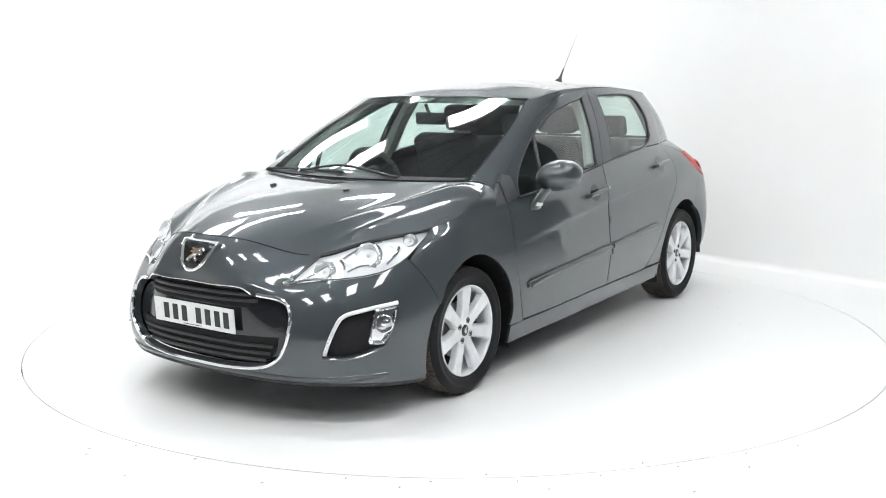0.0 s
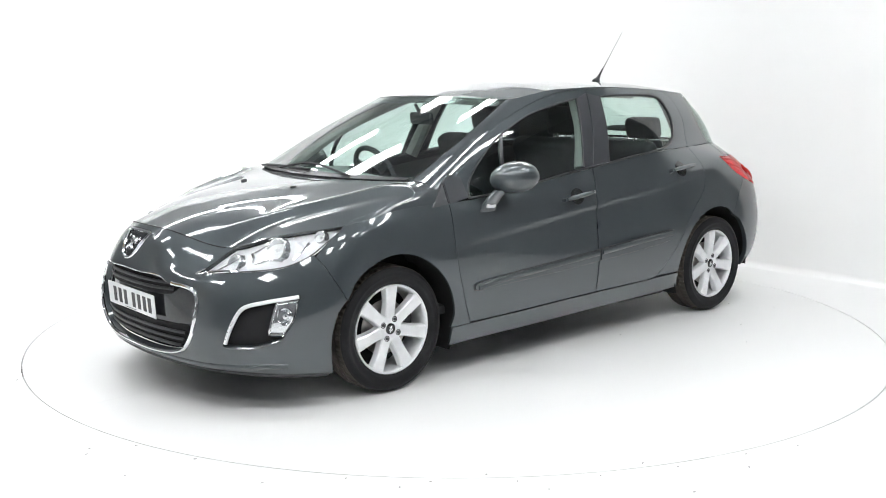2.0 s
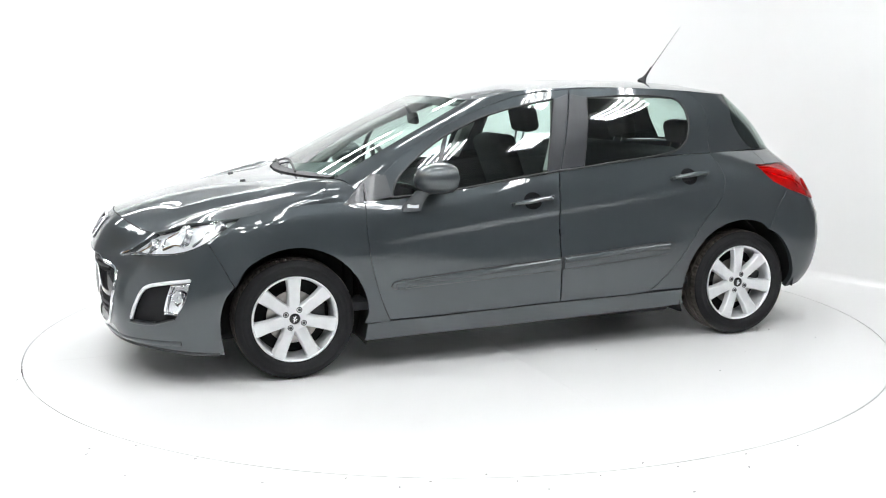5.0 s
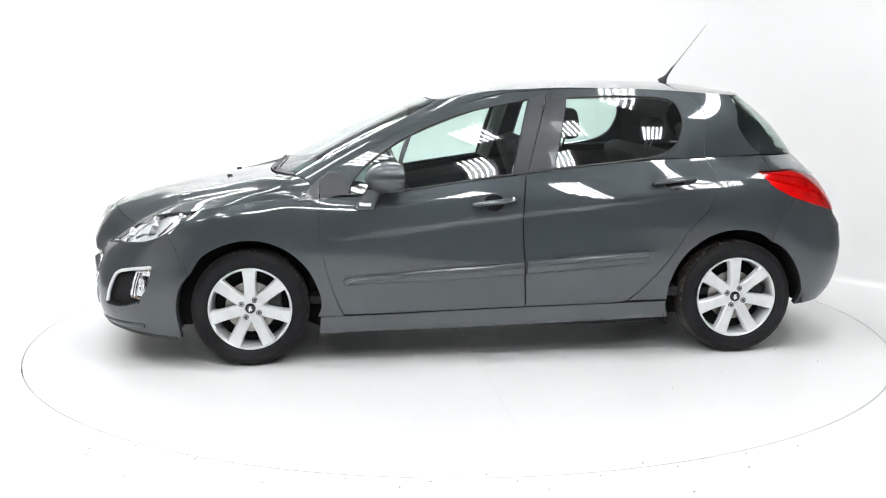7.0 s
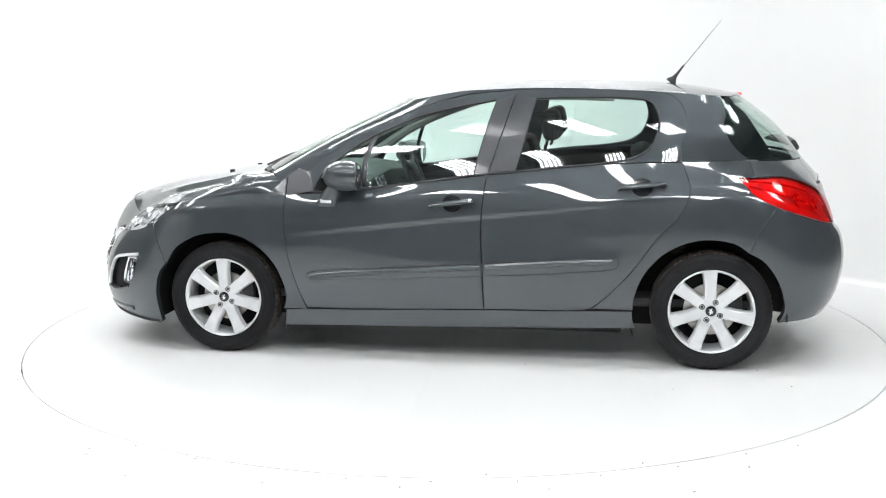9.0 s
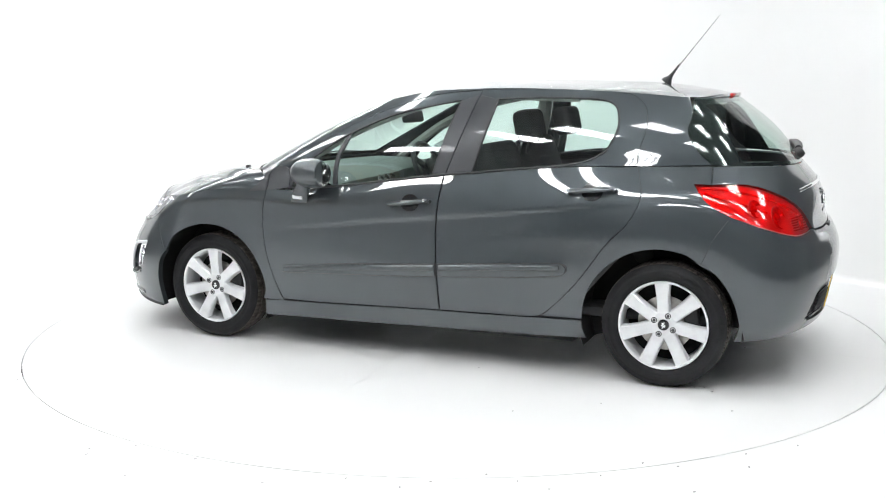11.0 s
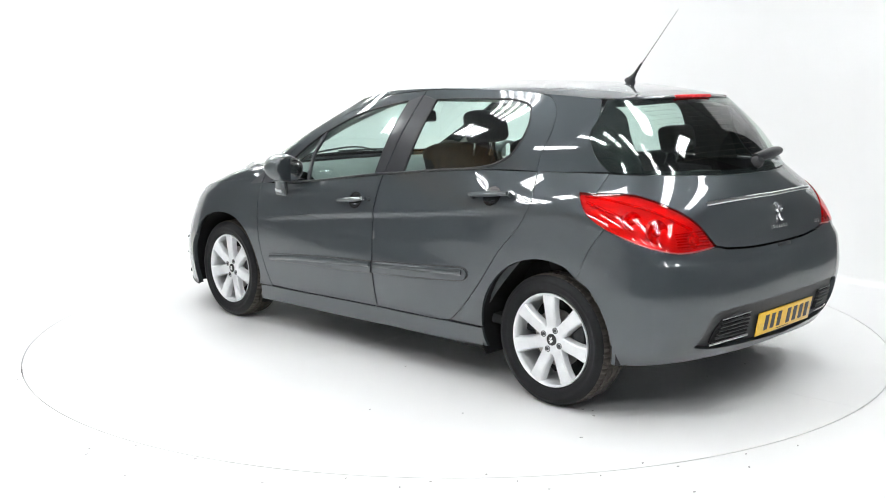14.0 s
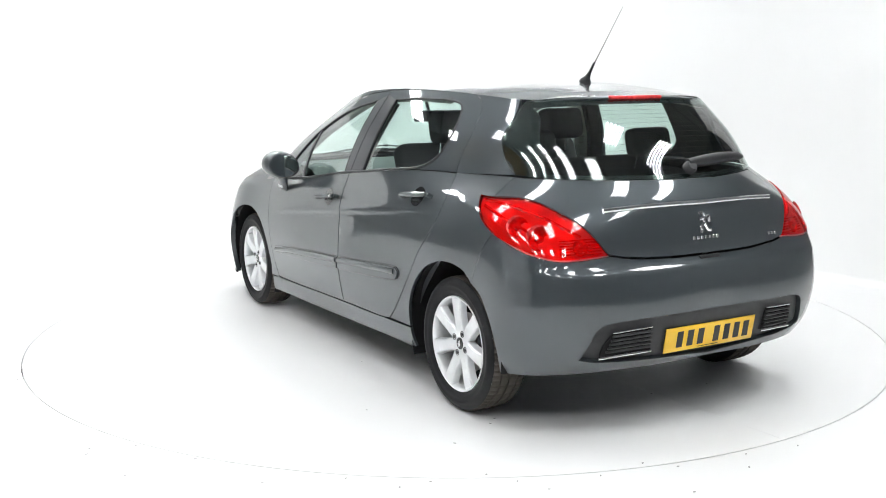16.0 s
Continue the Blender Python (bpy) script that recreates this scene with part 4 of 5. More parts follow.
for pts in ([(2.2, -.028, .765), (2.2, .0, .757), (2.2, .03, .768)], [(2.2, .0, .757), (2.2, -.004, .725), (2.2, .012, .698), (2.2, .03, .69)], [(2.2, -.004, .727), (2.2, -.025, .71), (2.2, -.035, .69)], [(2.2, 0, .745), (2.2, -.03, .742)], [(2.2, .0, .74), (2.2, .03, .735), (2.2, .035, .75)]):
    p = [LOW(*LOW.find([(q[0], abs(q[1]), q[2])])[0]) for q in pts]
    p = [Vector((v[0] + .008, q[1], v[2])) for v, q in zip(p, pts)]
    rod("emblem_mark", smooth_line(p, 5), .0085, CHROME, emblem, n=6)


def plate(name, m, mat, label):
    """A number plate whose characters are plain dark bars, with two fixing caps."""
    bm = bmesh.new()
    box_bm(bm, (.52, .111, .006), Matrix(), .0025)
    ob = part(name, bm, mat, car, label)
    xs = [-.178, -.118, -.058, .034, .094, .154, .21]
    for x in xs[:7]:
        bm = bmesh.new()
        box_bm(bm, (.034, .072, .0012), pose(x, 0, .0035))
        part("character_bar", bm, INK, ob, smooth=False)
    for x in (-.238, .243):
        bm = bmesh.new()
        lathe_bm(bm, [(.006, .002), (.006, .005), (.003, .0062), (0, .0062)], 14, pose(x, 0, 0))
        part("fixing_cap", bm, mat, ob)
    bm = bmesh.new()
    box_bm(bm, (.12, .003, .001), pose(-.01, -.047, .0035))
    part("small_print_bar", bm, INK, ob)
    ob.matrix_basis = m
    return ob


plate("front_number_plate", facing((2.2235, 0, .454), (1, 0, -.055)), PLATE_W, "white number plate with dark grey bars")
plate("rear_number_plate", facing((-2.008, 0, .392), (-1, 0, -.17)), PLATE_Y, "yellow number plate with black bars")

# head and fog lamps
for s, mir in ((1, "none"), (-1, "right")):
    k = Matrix.Diagonal((1, s, 1, 1))
    lamp = panel("headlamp", [sheet_piece(LOW, [head_loop], su=.26, offset=-.026, gap=-.002, rim=0, mirror=mir)], FACET, car, "large clear swept-back headlamp with chrome bowls")
    panel("lamp_lens", [sheet_piece(LOW, [head_loop], su=.26, offset=.0, gap=.004, rim=.003, mirror=mir)], LENS, lamp, "clear lens")
    loop3 = line_on(LOW, head, -.004, closed=True)
    rod("lamp_seal", loop3 if s > 0 else flip_y(loop3), .0028, BLACK, lamp, n=6, closed=True)
    low_edge = line_on(LOW, [(2.06, .455, .640), (2.09, .43, .606), (2.03, .5, .612), (1.96, .6, .618)], .003)
    rod("lamp_trim", low_edge if s > 0 else flip_y(low_edge), .0055, CHROME, lamp, n=6)
    for c, r, d in (((1.815, .665, .718), .052, .055), ((1.965, .54, .662), .042, .045), ((1.655, .775, .782), .027, .03)):
        p, nn = spot(LOW, c, -.012)
        nn = (nn + Vector((1.2, 0, 0))).normalized()
        bm = bmesh.new()
        lathe_bm(bm, [(r, 0), (r * .97, .002), (r * .93, -.004), (r * .85, -d * .3), (r * .65, -d * .65), (r * .35, -d * .88), (0, -d * .95)], 36, k @ facing(p, nn))
        bowl = part("lamp_bowl", bm, REFLECT, lamp)
        bm = bmesh.new()
        lathe_bm(bm, [(r * .18, -d * .8), (r * .2, -d * .3), (r * .12, -d * .12), (0, -d * .1)], 16, k @ facing(p, nn))
        part("bulb", bm, PEARL, bowl)
        bm = bmesh.new()
        lathe_bm(bm, [(r * 1.0, .0), (r * 1.1, -.002), (r * 1.12, -.012), (r * 1.2, -.03)], 36, k @ facing(p, nn))
        part("bowl_ring", bm, SATIN, bowl)
    for c0, c1 in (((2.03, .49, .632), (1.93, .60, .642)), ((1.90, .60, .70), (1.86, .62, .66)), ((1.73, .72, .765), (1.71, .75, .725))):
        a, b = (line_on(LOW, [c0, c1], -.03)[[0, -1]])
        a, b = (a, b) if s > 0 else (flip_y(a), flip_y(b))
        rod("lamp_rib", [a, b], .010, PEARL, lamp, n=6)
    for c0, c1, c2 in (((2.05, .475, .640), (1.99, .52, .69), (1.93, .555, .722)), ((1.90, .625, .652), (1.85, .66, .675), (1.80, .70, .668)), ((1.90, .59, .735), (1.82, .63, .765), (1.74, .69, .785)),
                       ((1.77, .735, .68), (1.73, .755, .72), (1.70, .755, .76)), ((1.885, .60, .64), (1.89, .60, .68), (1.90, .58, .72))):
        q = line_on(LOW, [c0, c1, c2], -.024)
        rod("lamp_rib", q if s > 0 else flip_y(q), .007, CHROME, lamp, n=6)
    fog = panel("fog_recess", [sheet_piece(LOW, [fog_loop], su=.22, offset=-.028, rim=0, gap=-.004, mirror=mir)], VOID, car, "black fog lamp recess")
    fl = [*dbl((1.80, .812, .512)), *dbl((1.885, .765, .503)), (1.91, .765, .44), *dbl((1.925, .76, .368)), *dbl((1.87, .80, .362)), (1.825, .815, .43)]
    lens = panel("fog_lamp", [sheet_piece(LOW, [lo(LOW, *fl)], su=.22, offset=-.024, rim=.012, mirror=mir)], CHROME, fog, "chrome fog lamp")
    panel("fog_cover", [sheet_piece(LOW, [lo(LOW, *fl)], su=.22, offset=-.008, rim=.003, mirror=mir)], LENS, lens, "clear lens")
    ring = line_on(LOW, fl, -.009, closed=True)
    rod("fog_bezel", ring if s > 0 else flip_y(ring), .006, CHROME, lens, n=6, closed=True)
    p, nn = spot(LOW, (1.858, .79, .445), -.014)
    bm = bmesh.new()
    lathe_bm(bm, [(.038, -.006), (.040, .004), (.036, .007), (.030, -.004), (.018, -.014), (.014, -.012), (.011, .002), (0, .005)], 28, k @ facing(p, (nn + Vector((.8, 0, 0))).normalized()))
    part("fog_lens", bm, CHROME, lens)
    led = line_on(LOW, [(1.795, .810, .529), (1.93, .73, .508), (2.0, .672, .482), (2.035, .648, .42), (2.058, .622, .33)], -.003)
    led = led if s > 0 else flip_y(led)
    rod("daytime_strip", led, .0095, PEARL, fog, "silver daytime running light strip", n=8)
    q = smooth_line(led, 2)
    for j in range(1, len(q) - 1, 2):
        bm = bmesh.new()
        bmesh.ops.create_icosphere(bm, subdivisions=1, radius=.0055, matrix=Matrix.Translation(Vector(q[j]) + Vector((.005, s * .001, 0))))
        part("led_lens", bm, CHROME if j % 4 else PEARL, fog)
    low_edge = line_on(LOW, [(2.062, .618, .316), (1.98, .72, .312), (1.88, .80, .344)], .002)
    rod("recess_lip", low_edge if s > 0 else flip_y(low_edge), .006, PAINT, fog, n=6)

# ---------------------------------------------------------------- tail
for s, mir in ((1, "none"), (-1, "right")):
    k = Matrix.Diagonal((1, s, 1, 1))
    tl = lo(LOW, *tail)
    lamp = panel("tail_lamp", [sheet_piece(LOW, [tl], su=.26, offset=-.015, gap=-.004, rim=0, mirror=mir)], PEARL, car, "glossy red swept-back tail lamp")
    panel("lamp_lens", [sheet_piece(LOW, [tl], su=.26, offset=.004, gap=.002, rim=.012, mirror=mir)], REDLENS, lamp, "glossy red lens")
    for c, r in (((-1.80, .76, .845), .055), ((-1.70, .80, .885), .045), ((-1.88, .62, .80), .035)):
        p, nn = spot(LOW, c, -.010)
        bm = bmesh.new()
        lathe_bm(bm, [(r, .004), (r * .96, .004), (r * .8, -.001), (r * .4, -.003), (r * .3, .004), (0, .006)], 32, k @ facing(p, (nn + Vector((-.6, 0, 0))).normalized()))
        part("lamp_bowl", bm, REDDEEP, lamp)
    for z in np.linspace(.775, .84, 6):
        q = line_on(LOW, [(-1.86, .70, z), (-1.90, .58, z + .002), (-1.915, .53, z + .002)], -.012)
        rod("lamp_rib", q if s > 0 else flip_y(q), .003, REDDEEP, lamp, n=5)
    for q in ([(-1.45, .80, .985), (-1.6, .77, .965), (-1.75, .70, .91), (-1.86, .6, .84)], [(-1.47, .81, .95), (-1.6, .81, .915), (-1.75, .77, .86)]):
        q = line_on(LOW, q, -.014)
        rod("lamp_rib", q if s > 0 else flip_y(q), .006, REDDEEP, lamp, n=6)
panel("diffuser", [sheet_piece(LOW, [lo(LOW, *[(p[0], p[1] * 1.02, p[2]) for p in d_out])], su=.26, offset=-.022, rim=0, mirror="both", centre=True)], BLACK, car, "dark grey plastic bumper insert", weld=True)
for s, mir in ((1, "none"), (-1, "right")):
    v_out = [*dbl((-1.945, .555, .352)), (-1.97, .55, .40), *dbl((-1.99, .515, .452)), *dbl((-2.02, .34, .462)), *dbl((-2.015, .325, .357))]
    vent = panel("rear_vent", [sheet_piece(LOW, [lo(LOW, *v_out)], su=.26, offset=-.016, rim=.004, mirror=mir)], VOID, car, "slatted black vent with a chrome edge")
    for z in np.linspace(.372, .446, 5):
        q = line_on(LOW, [(-2.02, .335, z + .003), (-2.0, .44, z), (-1.97, .545 - (z - .35) * .3, z - .002)], -.009)
        rod("vent_slat", q if s > 0 else flip_y(q), .0055, BLACK, vent, n=6)
    q = line_on(LOW, [(-2.015, .325, .355), (-1.985, .45, .351), (-1.94, .56, .348)], -.008)
    rod("vent_trim", q if s > 0 else flip_y(q), .006, CHROME, vent, "chrome edge", n=6)
    q = line_on(LOW, [(-1.985, .52, .458), (-2.02, .335, .468)], -.010)
    rod("vent_trim", q if s > 0 else flip_y(q), .003, CHROME, vent, "chrome edge", n=6)
rod("tailgate_trim", across(LOW, [(-1.935, 0, .962), (-1.93, .12, .962), (-1.92, .25, .961), (-1.905, .36, .959), (-1.88, .49, .955)], .003), .0075, CHROME, tailgate, "slim chrome strip", n=8, flat=1.3)
# rear emblem, and bright bars for its lettering and the model badge
for pts in ([(.0, .90), (.012, .915), (.03, .905)], [(.012, .912), (.004, .875), (-.012, .84), (-.03, .836)], [(.004, .87), (.022, .85), (.02, .835), (.036, .832)], [(.008, .89), (.034, .885)], [(.006, .88), (-.026, .896), (-.022, .87)]):
    p = []
    for y, z in pts:
        v, nn = spot(LOW, (-1.95, abs(y), z), .005)
        p.append((v.x, y, v.z))
    rod("rear_emblem_mark", smooth_line(p, 5), .0072, CHROME, tailgate, n=6)
for y, z, w in [(.066 - .0225 * k, .806, .013) for k in range(7)] + [(-.412 - .021 * k, .792, .014) for k in range(3)]:
    v, nn = spot(LOW, (-1.95, abs(y), z), .003)
    bm = bmesh.new()
    box_bm(bm, (w, .014, .004), facing((v.x, y, v.z), (nn.x, nn.y * (1 if y > 0 else -1), nn.z)), .001, 1)
    part("badge_bar", bm, CHROME, tailgate)
bm = bmesh.new()
box_bm(bm, (.02, .12, .018), pose(-1.985, 0, .728, 0, 15), .006)
part("boot_catch", bm, BLACK, tailgate)
# lower lip and dark chin under the front bumper
rod("bumper_lip", across(LOW, [(2.19, 0, .236), (2.175, .25, .232), (2.13, .45, .226), (2.02, .66, .222), (1.85, .79, .222)], -.004), .012, PAINT, car, n=10, flat=1.2)
rod("chin_spoiler", across(LOW, [(2.19, 0, .2), (2.175, .25, .195), (2.13, .45, .19), (2.02, .66, .185), (1.85, .79, .17), (1.68, .855, .162)], -.006), .011, BLACK, car, "thin black scuffed chin spoiler", n=8)
# heater wires in the rear window
for z in np.linspace(1.11, 1.34, 12):
    x = -1.80 + (z - 1.06) * 1.02
    q = across(GREEN, [(x, 0, z), (x + .01, .2, z), (x + .05, .42, z)], -.004)
    rod("heater_wire", q, .0005, HEATER, car, n=4)
# roof spoiler lip with the high brake light, wiper, aerial
bm = bmesh.new()
rows = []
for y in np.linspace(-.5, .5, 21):
    e = 1 - (abs(y) / .52)**4
    x = -1.462 + .10 * (abs(y) / .5)**3.2
    z = 1.398 - .014 * (abs(y) / .5)**2
    rows.append([bm.verts.new(v) for v in ((x + .07, y, z + .012 - .004 * abs(y)), (x - .018, y, z + .004), (x - .03, y, z - .004), (x - .02, y, z - .016), (x + .03, y, z - .012))])
for a, b in zip(rows, rows[1:]):
    for j in range(4):
        bm.faces.new((a[j], a[j + 1], b[j + 1], b[j]))
part("roof_spoiler", bm, PAINT, car)
bm = bmesh.new()
box_bm(bm, (.02, .31, .018), pose(-1.488, 0, 1.395, 0, 12), .007)
part("high_brake_light", bm, REDDEEP, car, "slim red high-level brake light")
w = line_on(GREEN, [(-1.80, .02, 1.10), (-1.79, .12, 1.105), (-1.76, .24, 1.105), (-1.72, .36, 1.10), (-1.69, .43, 1.092)], .020)
wiper = rod("rear_wiper", flip_y(w), [.012 + .016 * math.sin(math.pi * min(1, .12 + .88 * k / (len(w) - 1)))**.8 - .004 * k / (len(w) - 1) for k in range(len(w))], BLACK, car, "black rear wiper under a broad cover", n=10)
p, nn = spot(GREEN, (-1.81, .03, 1.085), .014)
bm = bmesh.new()
lathe_bm(bm, [(.03, -.014), (.03, .006), (.022, .02), (0, .022)], 20, facing((p.x, -p.y, p.z), (nn.x, -nn.y, nn.z)))
part("wiper_hub", bm, BLACK, wiper)
bm = bmesh.new()
lathe_bm(bm, [(.030, -.01), (.027, .006), (.014, .022), (.008, .05), (.0065, .075), (.0055, .11), (0, .11)], 16, pose(-1.124, 0, 1.468, 0, -36))
aerial = part("aerial", bm, BLACK, car, "thin black whip aerial")
rod("whip", [(-1.185, 0, 1.548), (-1.389, 0, 1.808)], [.0022, .0010], BLACK, aerial, n=8)

# scuttle, wipers, washer jets
cow = lo(GREEN, *dbl((1.235, 0, .986)), (1.2, .32, .986), (1.12, .58, .987), *dbl((1.075, .675, .993)), *dbl((1.055, .675, 1.004)), (1.125, .5, 1.006), (1.178, .3, 1.008), *dbl((1.195, 0, 1.010)))
panel("scuttle", [sheet_piece(GREEN, [cow], su=.4, sv=.35, dv=.06, offset=.004, rim=.01, mirror="both", centre=True)], BLACK, car, "black plastic scuttle below the windscreen", weld=True)
for a, b, c in (((1.19, -.30), (1.14, -.05), (1.19, .36)), ((1.13, -.62), (1.16, -.40), (1.20, .02))):
    pts = []
    for x, y in (a, b, c):
        v, nn = spot(GREEN, (x, abs(y), .995 + .25 * (1.2 - x)), .012)
        pts.append((v.x, y, v.z + .002))
    rod("wiper_arm", smooth_line(pts, 6), .0065, BLACK, car, "black windscreen wiper", n=6)
for s in (1, -1):
    v, nn = spot(HOOD, (1.455, .245, .955), .004)
    bm = bmesh.new()
    box_bm(bm, (.03, .022, .012), pose(v.x, s * v.y, v.z, 0, 5), .005)
    part("washer_jet", bm, BLACK, car)

# ---------------------------------------------------------------- cabin
def cushion(size, m, mat, parent, name, puff=.03):
    bm = bmesh.new()
    box_bm(bm, size, Matrix(), min(size) * .36, 4)
    for v in bm.verts:
        v.co.z += puff * math.cos(v.co.x / size[0] * 2.6) * math.cos(v.co.y / size[1] * 2.6) * (1 if v.co.z > 0 else 0)
    bm.transform(m)
    return part(name, bm, mat, parent)


for y in (.355, -.355):
    seat = new("front_seat")
    seat.parent = car
    cushion((.52, .48, .16), pose(.05, y, .56, 0, -8), FABRIC, seat, "seat_cushion")
    cushion((.58, .47, .13), pose(-.33, y, .86, 0, -70), FABRIC, seat, "backrest")
    cushion((.17, .27, .10), pose(-.455, y, 1.235, 0, -78), FABRIC, seat, "headrest", .015)
    for dy in (-.06, .06):
        rod("headrest_post", [(-.42, y + dy, 1.08), (-.445, y + dy, 1.2)], .007, CHROME, seat, n=8)
bench = new("rear_bench")
bench.parent = car
cushion((.5, 1.22, .15), pose(-.72, 0, .56, 0, -8), FABRIC, bench, "seat_cushion")
cushion((.56, 1.22, .12), pose(-1.06, 0, .82, 0, -68), FABRIC, bench, "backrest")
for y in (.36, -.36):
    cushion((.14, .25, .09), pose(-1.18, y, 1.165, 0, -76), FABRIC, bench, "headrest", .015)
    for dy in (-.055, .055):
        rod("headrest_post", [(-1.14, y + dy, 1.03), (-1.17, y + dy, 1.12)], .006, CHROME, bench, n=8)
bm = bmesh.new()
rows = []
for y in np.linspace(-.70, .70, 21):
    k = 1 - (y / .70)**2
    cowl = .035 * math.exp(-((y + .37) / .17)**2)
    rows.append([bm.verts.new(v) for v in ((1.02 + .10 * k, y, .965), (.80 + .06 * k, y, .962 + cowl * .7), (.66 + .05 * k, y, .945 + cowl), (.58 + .05 * k, y, .90 + cowl * .5), (.57 + .04 * k, y, .80), (.66, y, .66), (.75, y, .45))])
for a, b in zip(rows, rows[1:]):
    for j in range(6):
        bm.faces.new((a[j], a[j + 1], b[j + 1], b[j]))
dash = part("dashboard", bm, DASH, car, "grey-green moulded dashboard")
for y in (.08, -.08, .60, -.62, 0):
    bm = bmesh.new()
    lathe_bm(bm, [(.040, 0), (.044, .008), (.037, .010), (.033, .002), (0, .0)], 24, facing((.60, y, .865), (-1, 0, .35)))
    part("air_vent", bm, SATIN, dash)
ctr = Matrix.Translation((.47, -.37, .91)) @ Matrix.Rotation(radians(-66), 4, "Y")
bm = bmesh.new()
tube_bm(bm, [ctr @ Vector((.185 * math.cos(a), .185 * math.sin(a), 0)) for a in [2 * math.pi * k / 40 for k in range(40)]], .016, 10, True)
wheel_s = part("steering_wheel", bm, TRIM_IN, car, "dark steering wheel")
bm = bmesh.new()
lathe_bm(bm, [(.075, -.02), (.07, .02), (.04, .03), (0, .032)], 24, ctr)
for a in (0, 120, 240):
    box_bm(bm, (.13, .045, .02), ctr @ Matrix.Rotation(radians(a + 60), 4, "Z") @ pose(.11, 0, 0), .008)
part("wheel_hub", bm, TRIM_IN, wheel_s)
# headliner, parcel shelf, carpet, door cards
bm = bmesh.new()
grid = []
for x in np.linspace(.22, -1.36, 20):
    grid.append([bm.verts.new((x, y, float(roof_z(x, y)) - .035 - .02 * abs(y / .55)**4)) for y in np.linspace(-.565, .565, 15)])
for a, b in zip(grid, grid[1:]):
    for j in range(14):
        bm.faces.new((a[j], a[j + 1], b[j + 1], b[j]))
part("headliner", bm, HEADLINER, car)
bm = bmesh.new()
box_bm(bm, (.46, 1.16, .03), pose(-1.42, 0, .98, 0, 2), .01)
part("parcel_shelf", bm, TRIM_IN, car)
bm = bmesh.new()
box_bm(bm, (2.5, 1.55, .05), pose(-.25, 0, .33), .015)
part("carpet", bm, FABRIC, car)
for x, z in ((.98, .55), (-1.72, .62)):
    bm = bmesh.new()
    box_bm(bm, (.05, 1.3, .52), pose(x, 0, z), .015)
    part("bulkhead", bm, VOID, car)
for s in (1, -1):
    mir = "none" if s > 0 else "right"
    card = [*dbl((.90, .34)), *dbl((.90, .87)), (.6, .886), (.2, .93), (-.4, 1.0), (-.85, 1.04), *dbl((-1.2, 1.05)), *dbl((-1.2, .75)), *dbl((-.9, .40))]
    panel("door_card", [sheet_piece(LOW, [lo(LOW, *card)], offset=-.075, rim=0, du=.2, dv=.4, mirror=mir)], TRIM_IN, car)
    q = [*dbl((.93, .915)), (.787, 1.035), (.513, 1.213), (.302, 1.306), (.03, 1.392), (-.3, 1.425), (-.8, 1.42)]
    rod("pillar_trim", (lambda p: p if s > 0 else flip_y(p))(line_on(GREEN, q, -.05)), .03, HEADLINER, car, n=8)
    q = [(-.12, 1.0), (-.19, 1.2), (-.24, 1.4)]
    rod("pillar_trim", (lambda p: p if s > 0 else flip_y(p))(line_on(GREEN, q, -.055)), .042, HEADLINER, car, n=8)
    q = [*dbl((-1.10, 1.06)), (-1.06, 1.2), *dbl((-1.06, 1.39)), *dbl((-1.30, 1.38)), *dbl((-1.40, 1.07))]
    panel("pillar_panel", [sheet_piece(GREEN, [lo(GREEN, *q)], su=.38, sv=.22, du=.2, dv=.2, offset=-.05, rim=0, mirror=mir)], TRIM_IN, car)
bm = bmesh.new()
box_bm(bm, (.03, .22, .07), pose(.413, 0, 1.262, 0, 8, -6), .014, 3)
tube_bm(bm, [(.42, 0, 1.28), (.46, 0, 1.345)], .01, 8)
part("interior_mirror", bm, BLACK, car)
# dark ceramic band round the two big screens
for sheet_line, name in (([(1.235, 0, .985), (1.2, .32, .985), (1.12, .58, .985), (1.06, .70, .99), (1.06, .70, .99), (.62, .66, 1.235), (.285, .575, 1.378), (.285, .575, 1.378), (.345, .3, 1.386), (.36, 0, 1.39)], "windscreen_band"),
                         ([(-1.84, 0, 1.052), (-1.80, .31, 1.057), (-1.655, .575, 1.064), (-1.475, .645, 1.064), (-1.475, .645, 1.064), (-1.41, .665, 1.13), (-1.36, .66, 1.235), (-1.37, .6, 1.32), (-1.36, .52, 1.38), (-1.36, .52, 1.38), (-1.44, .3, 1.385), (-1.465, 0, 1.388)], "rear_window_band")):
    uv = lo(GREEN, *sheet_line, closed=False)
    sc = np.array([.34, .3])
    rows = [uv]
    t = np.gradient(uv * sc, axis=0)
    n = np.stack([t[:, 1], -t[:, 0]], 1) / np.maximum(np.linalg.norm(t, axis=1, keepdims=True), 1e-9)
    mid = np.array([uv[0, 0], 1.0])
    n *= np.sign(((mid - uv) * sc * n).sum(1))[:, None]
    n[[0, -1], 0] = 0
    inner = uv + n * np.where(uv[:, 1:] > 1.8, .055, .03) / sc
    inner[[0, -1], 0] = uv[[0, -1], 0]
    a, b = ([q_ for q_ in GREEN(w[:, 0], w[:, 1]) - .005 * GREEN.normal(w[:, 0], w[:, 1])] for w in (uv, inner))
    m = len(a)
    quads = [(k, k + 1, m + k + 1, m + k) for k in range(m - 1)]
    link_mesh(name, a + b + list(flip_y(a + b)), quads + [tuple(2 * m + k for k in q_[::-1]) for q_ in quads], GLOSS, car)
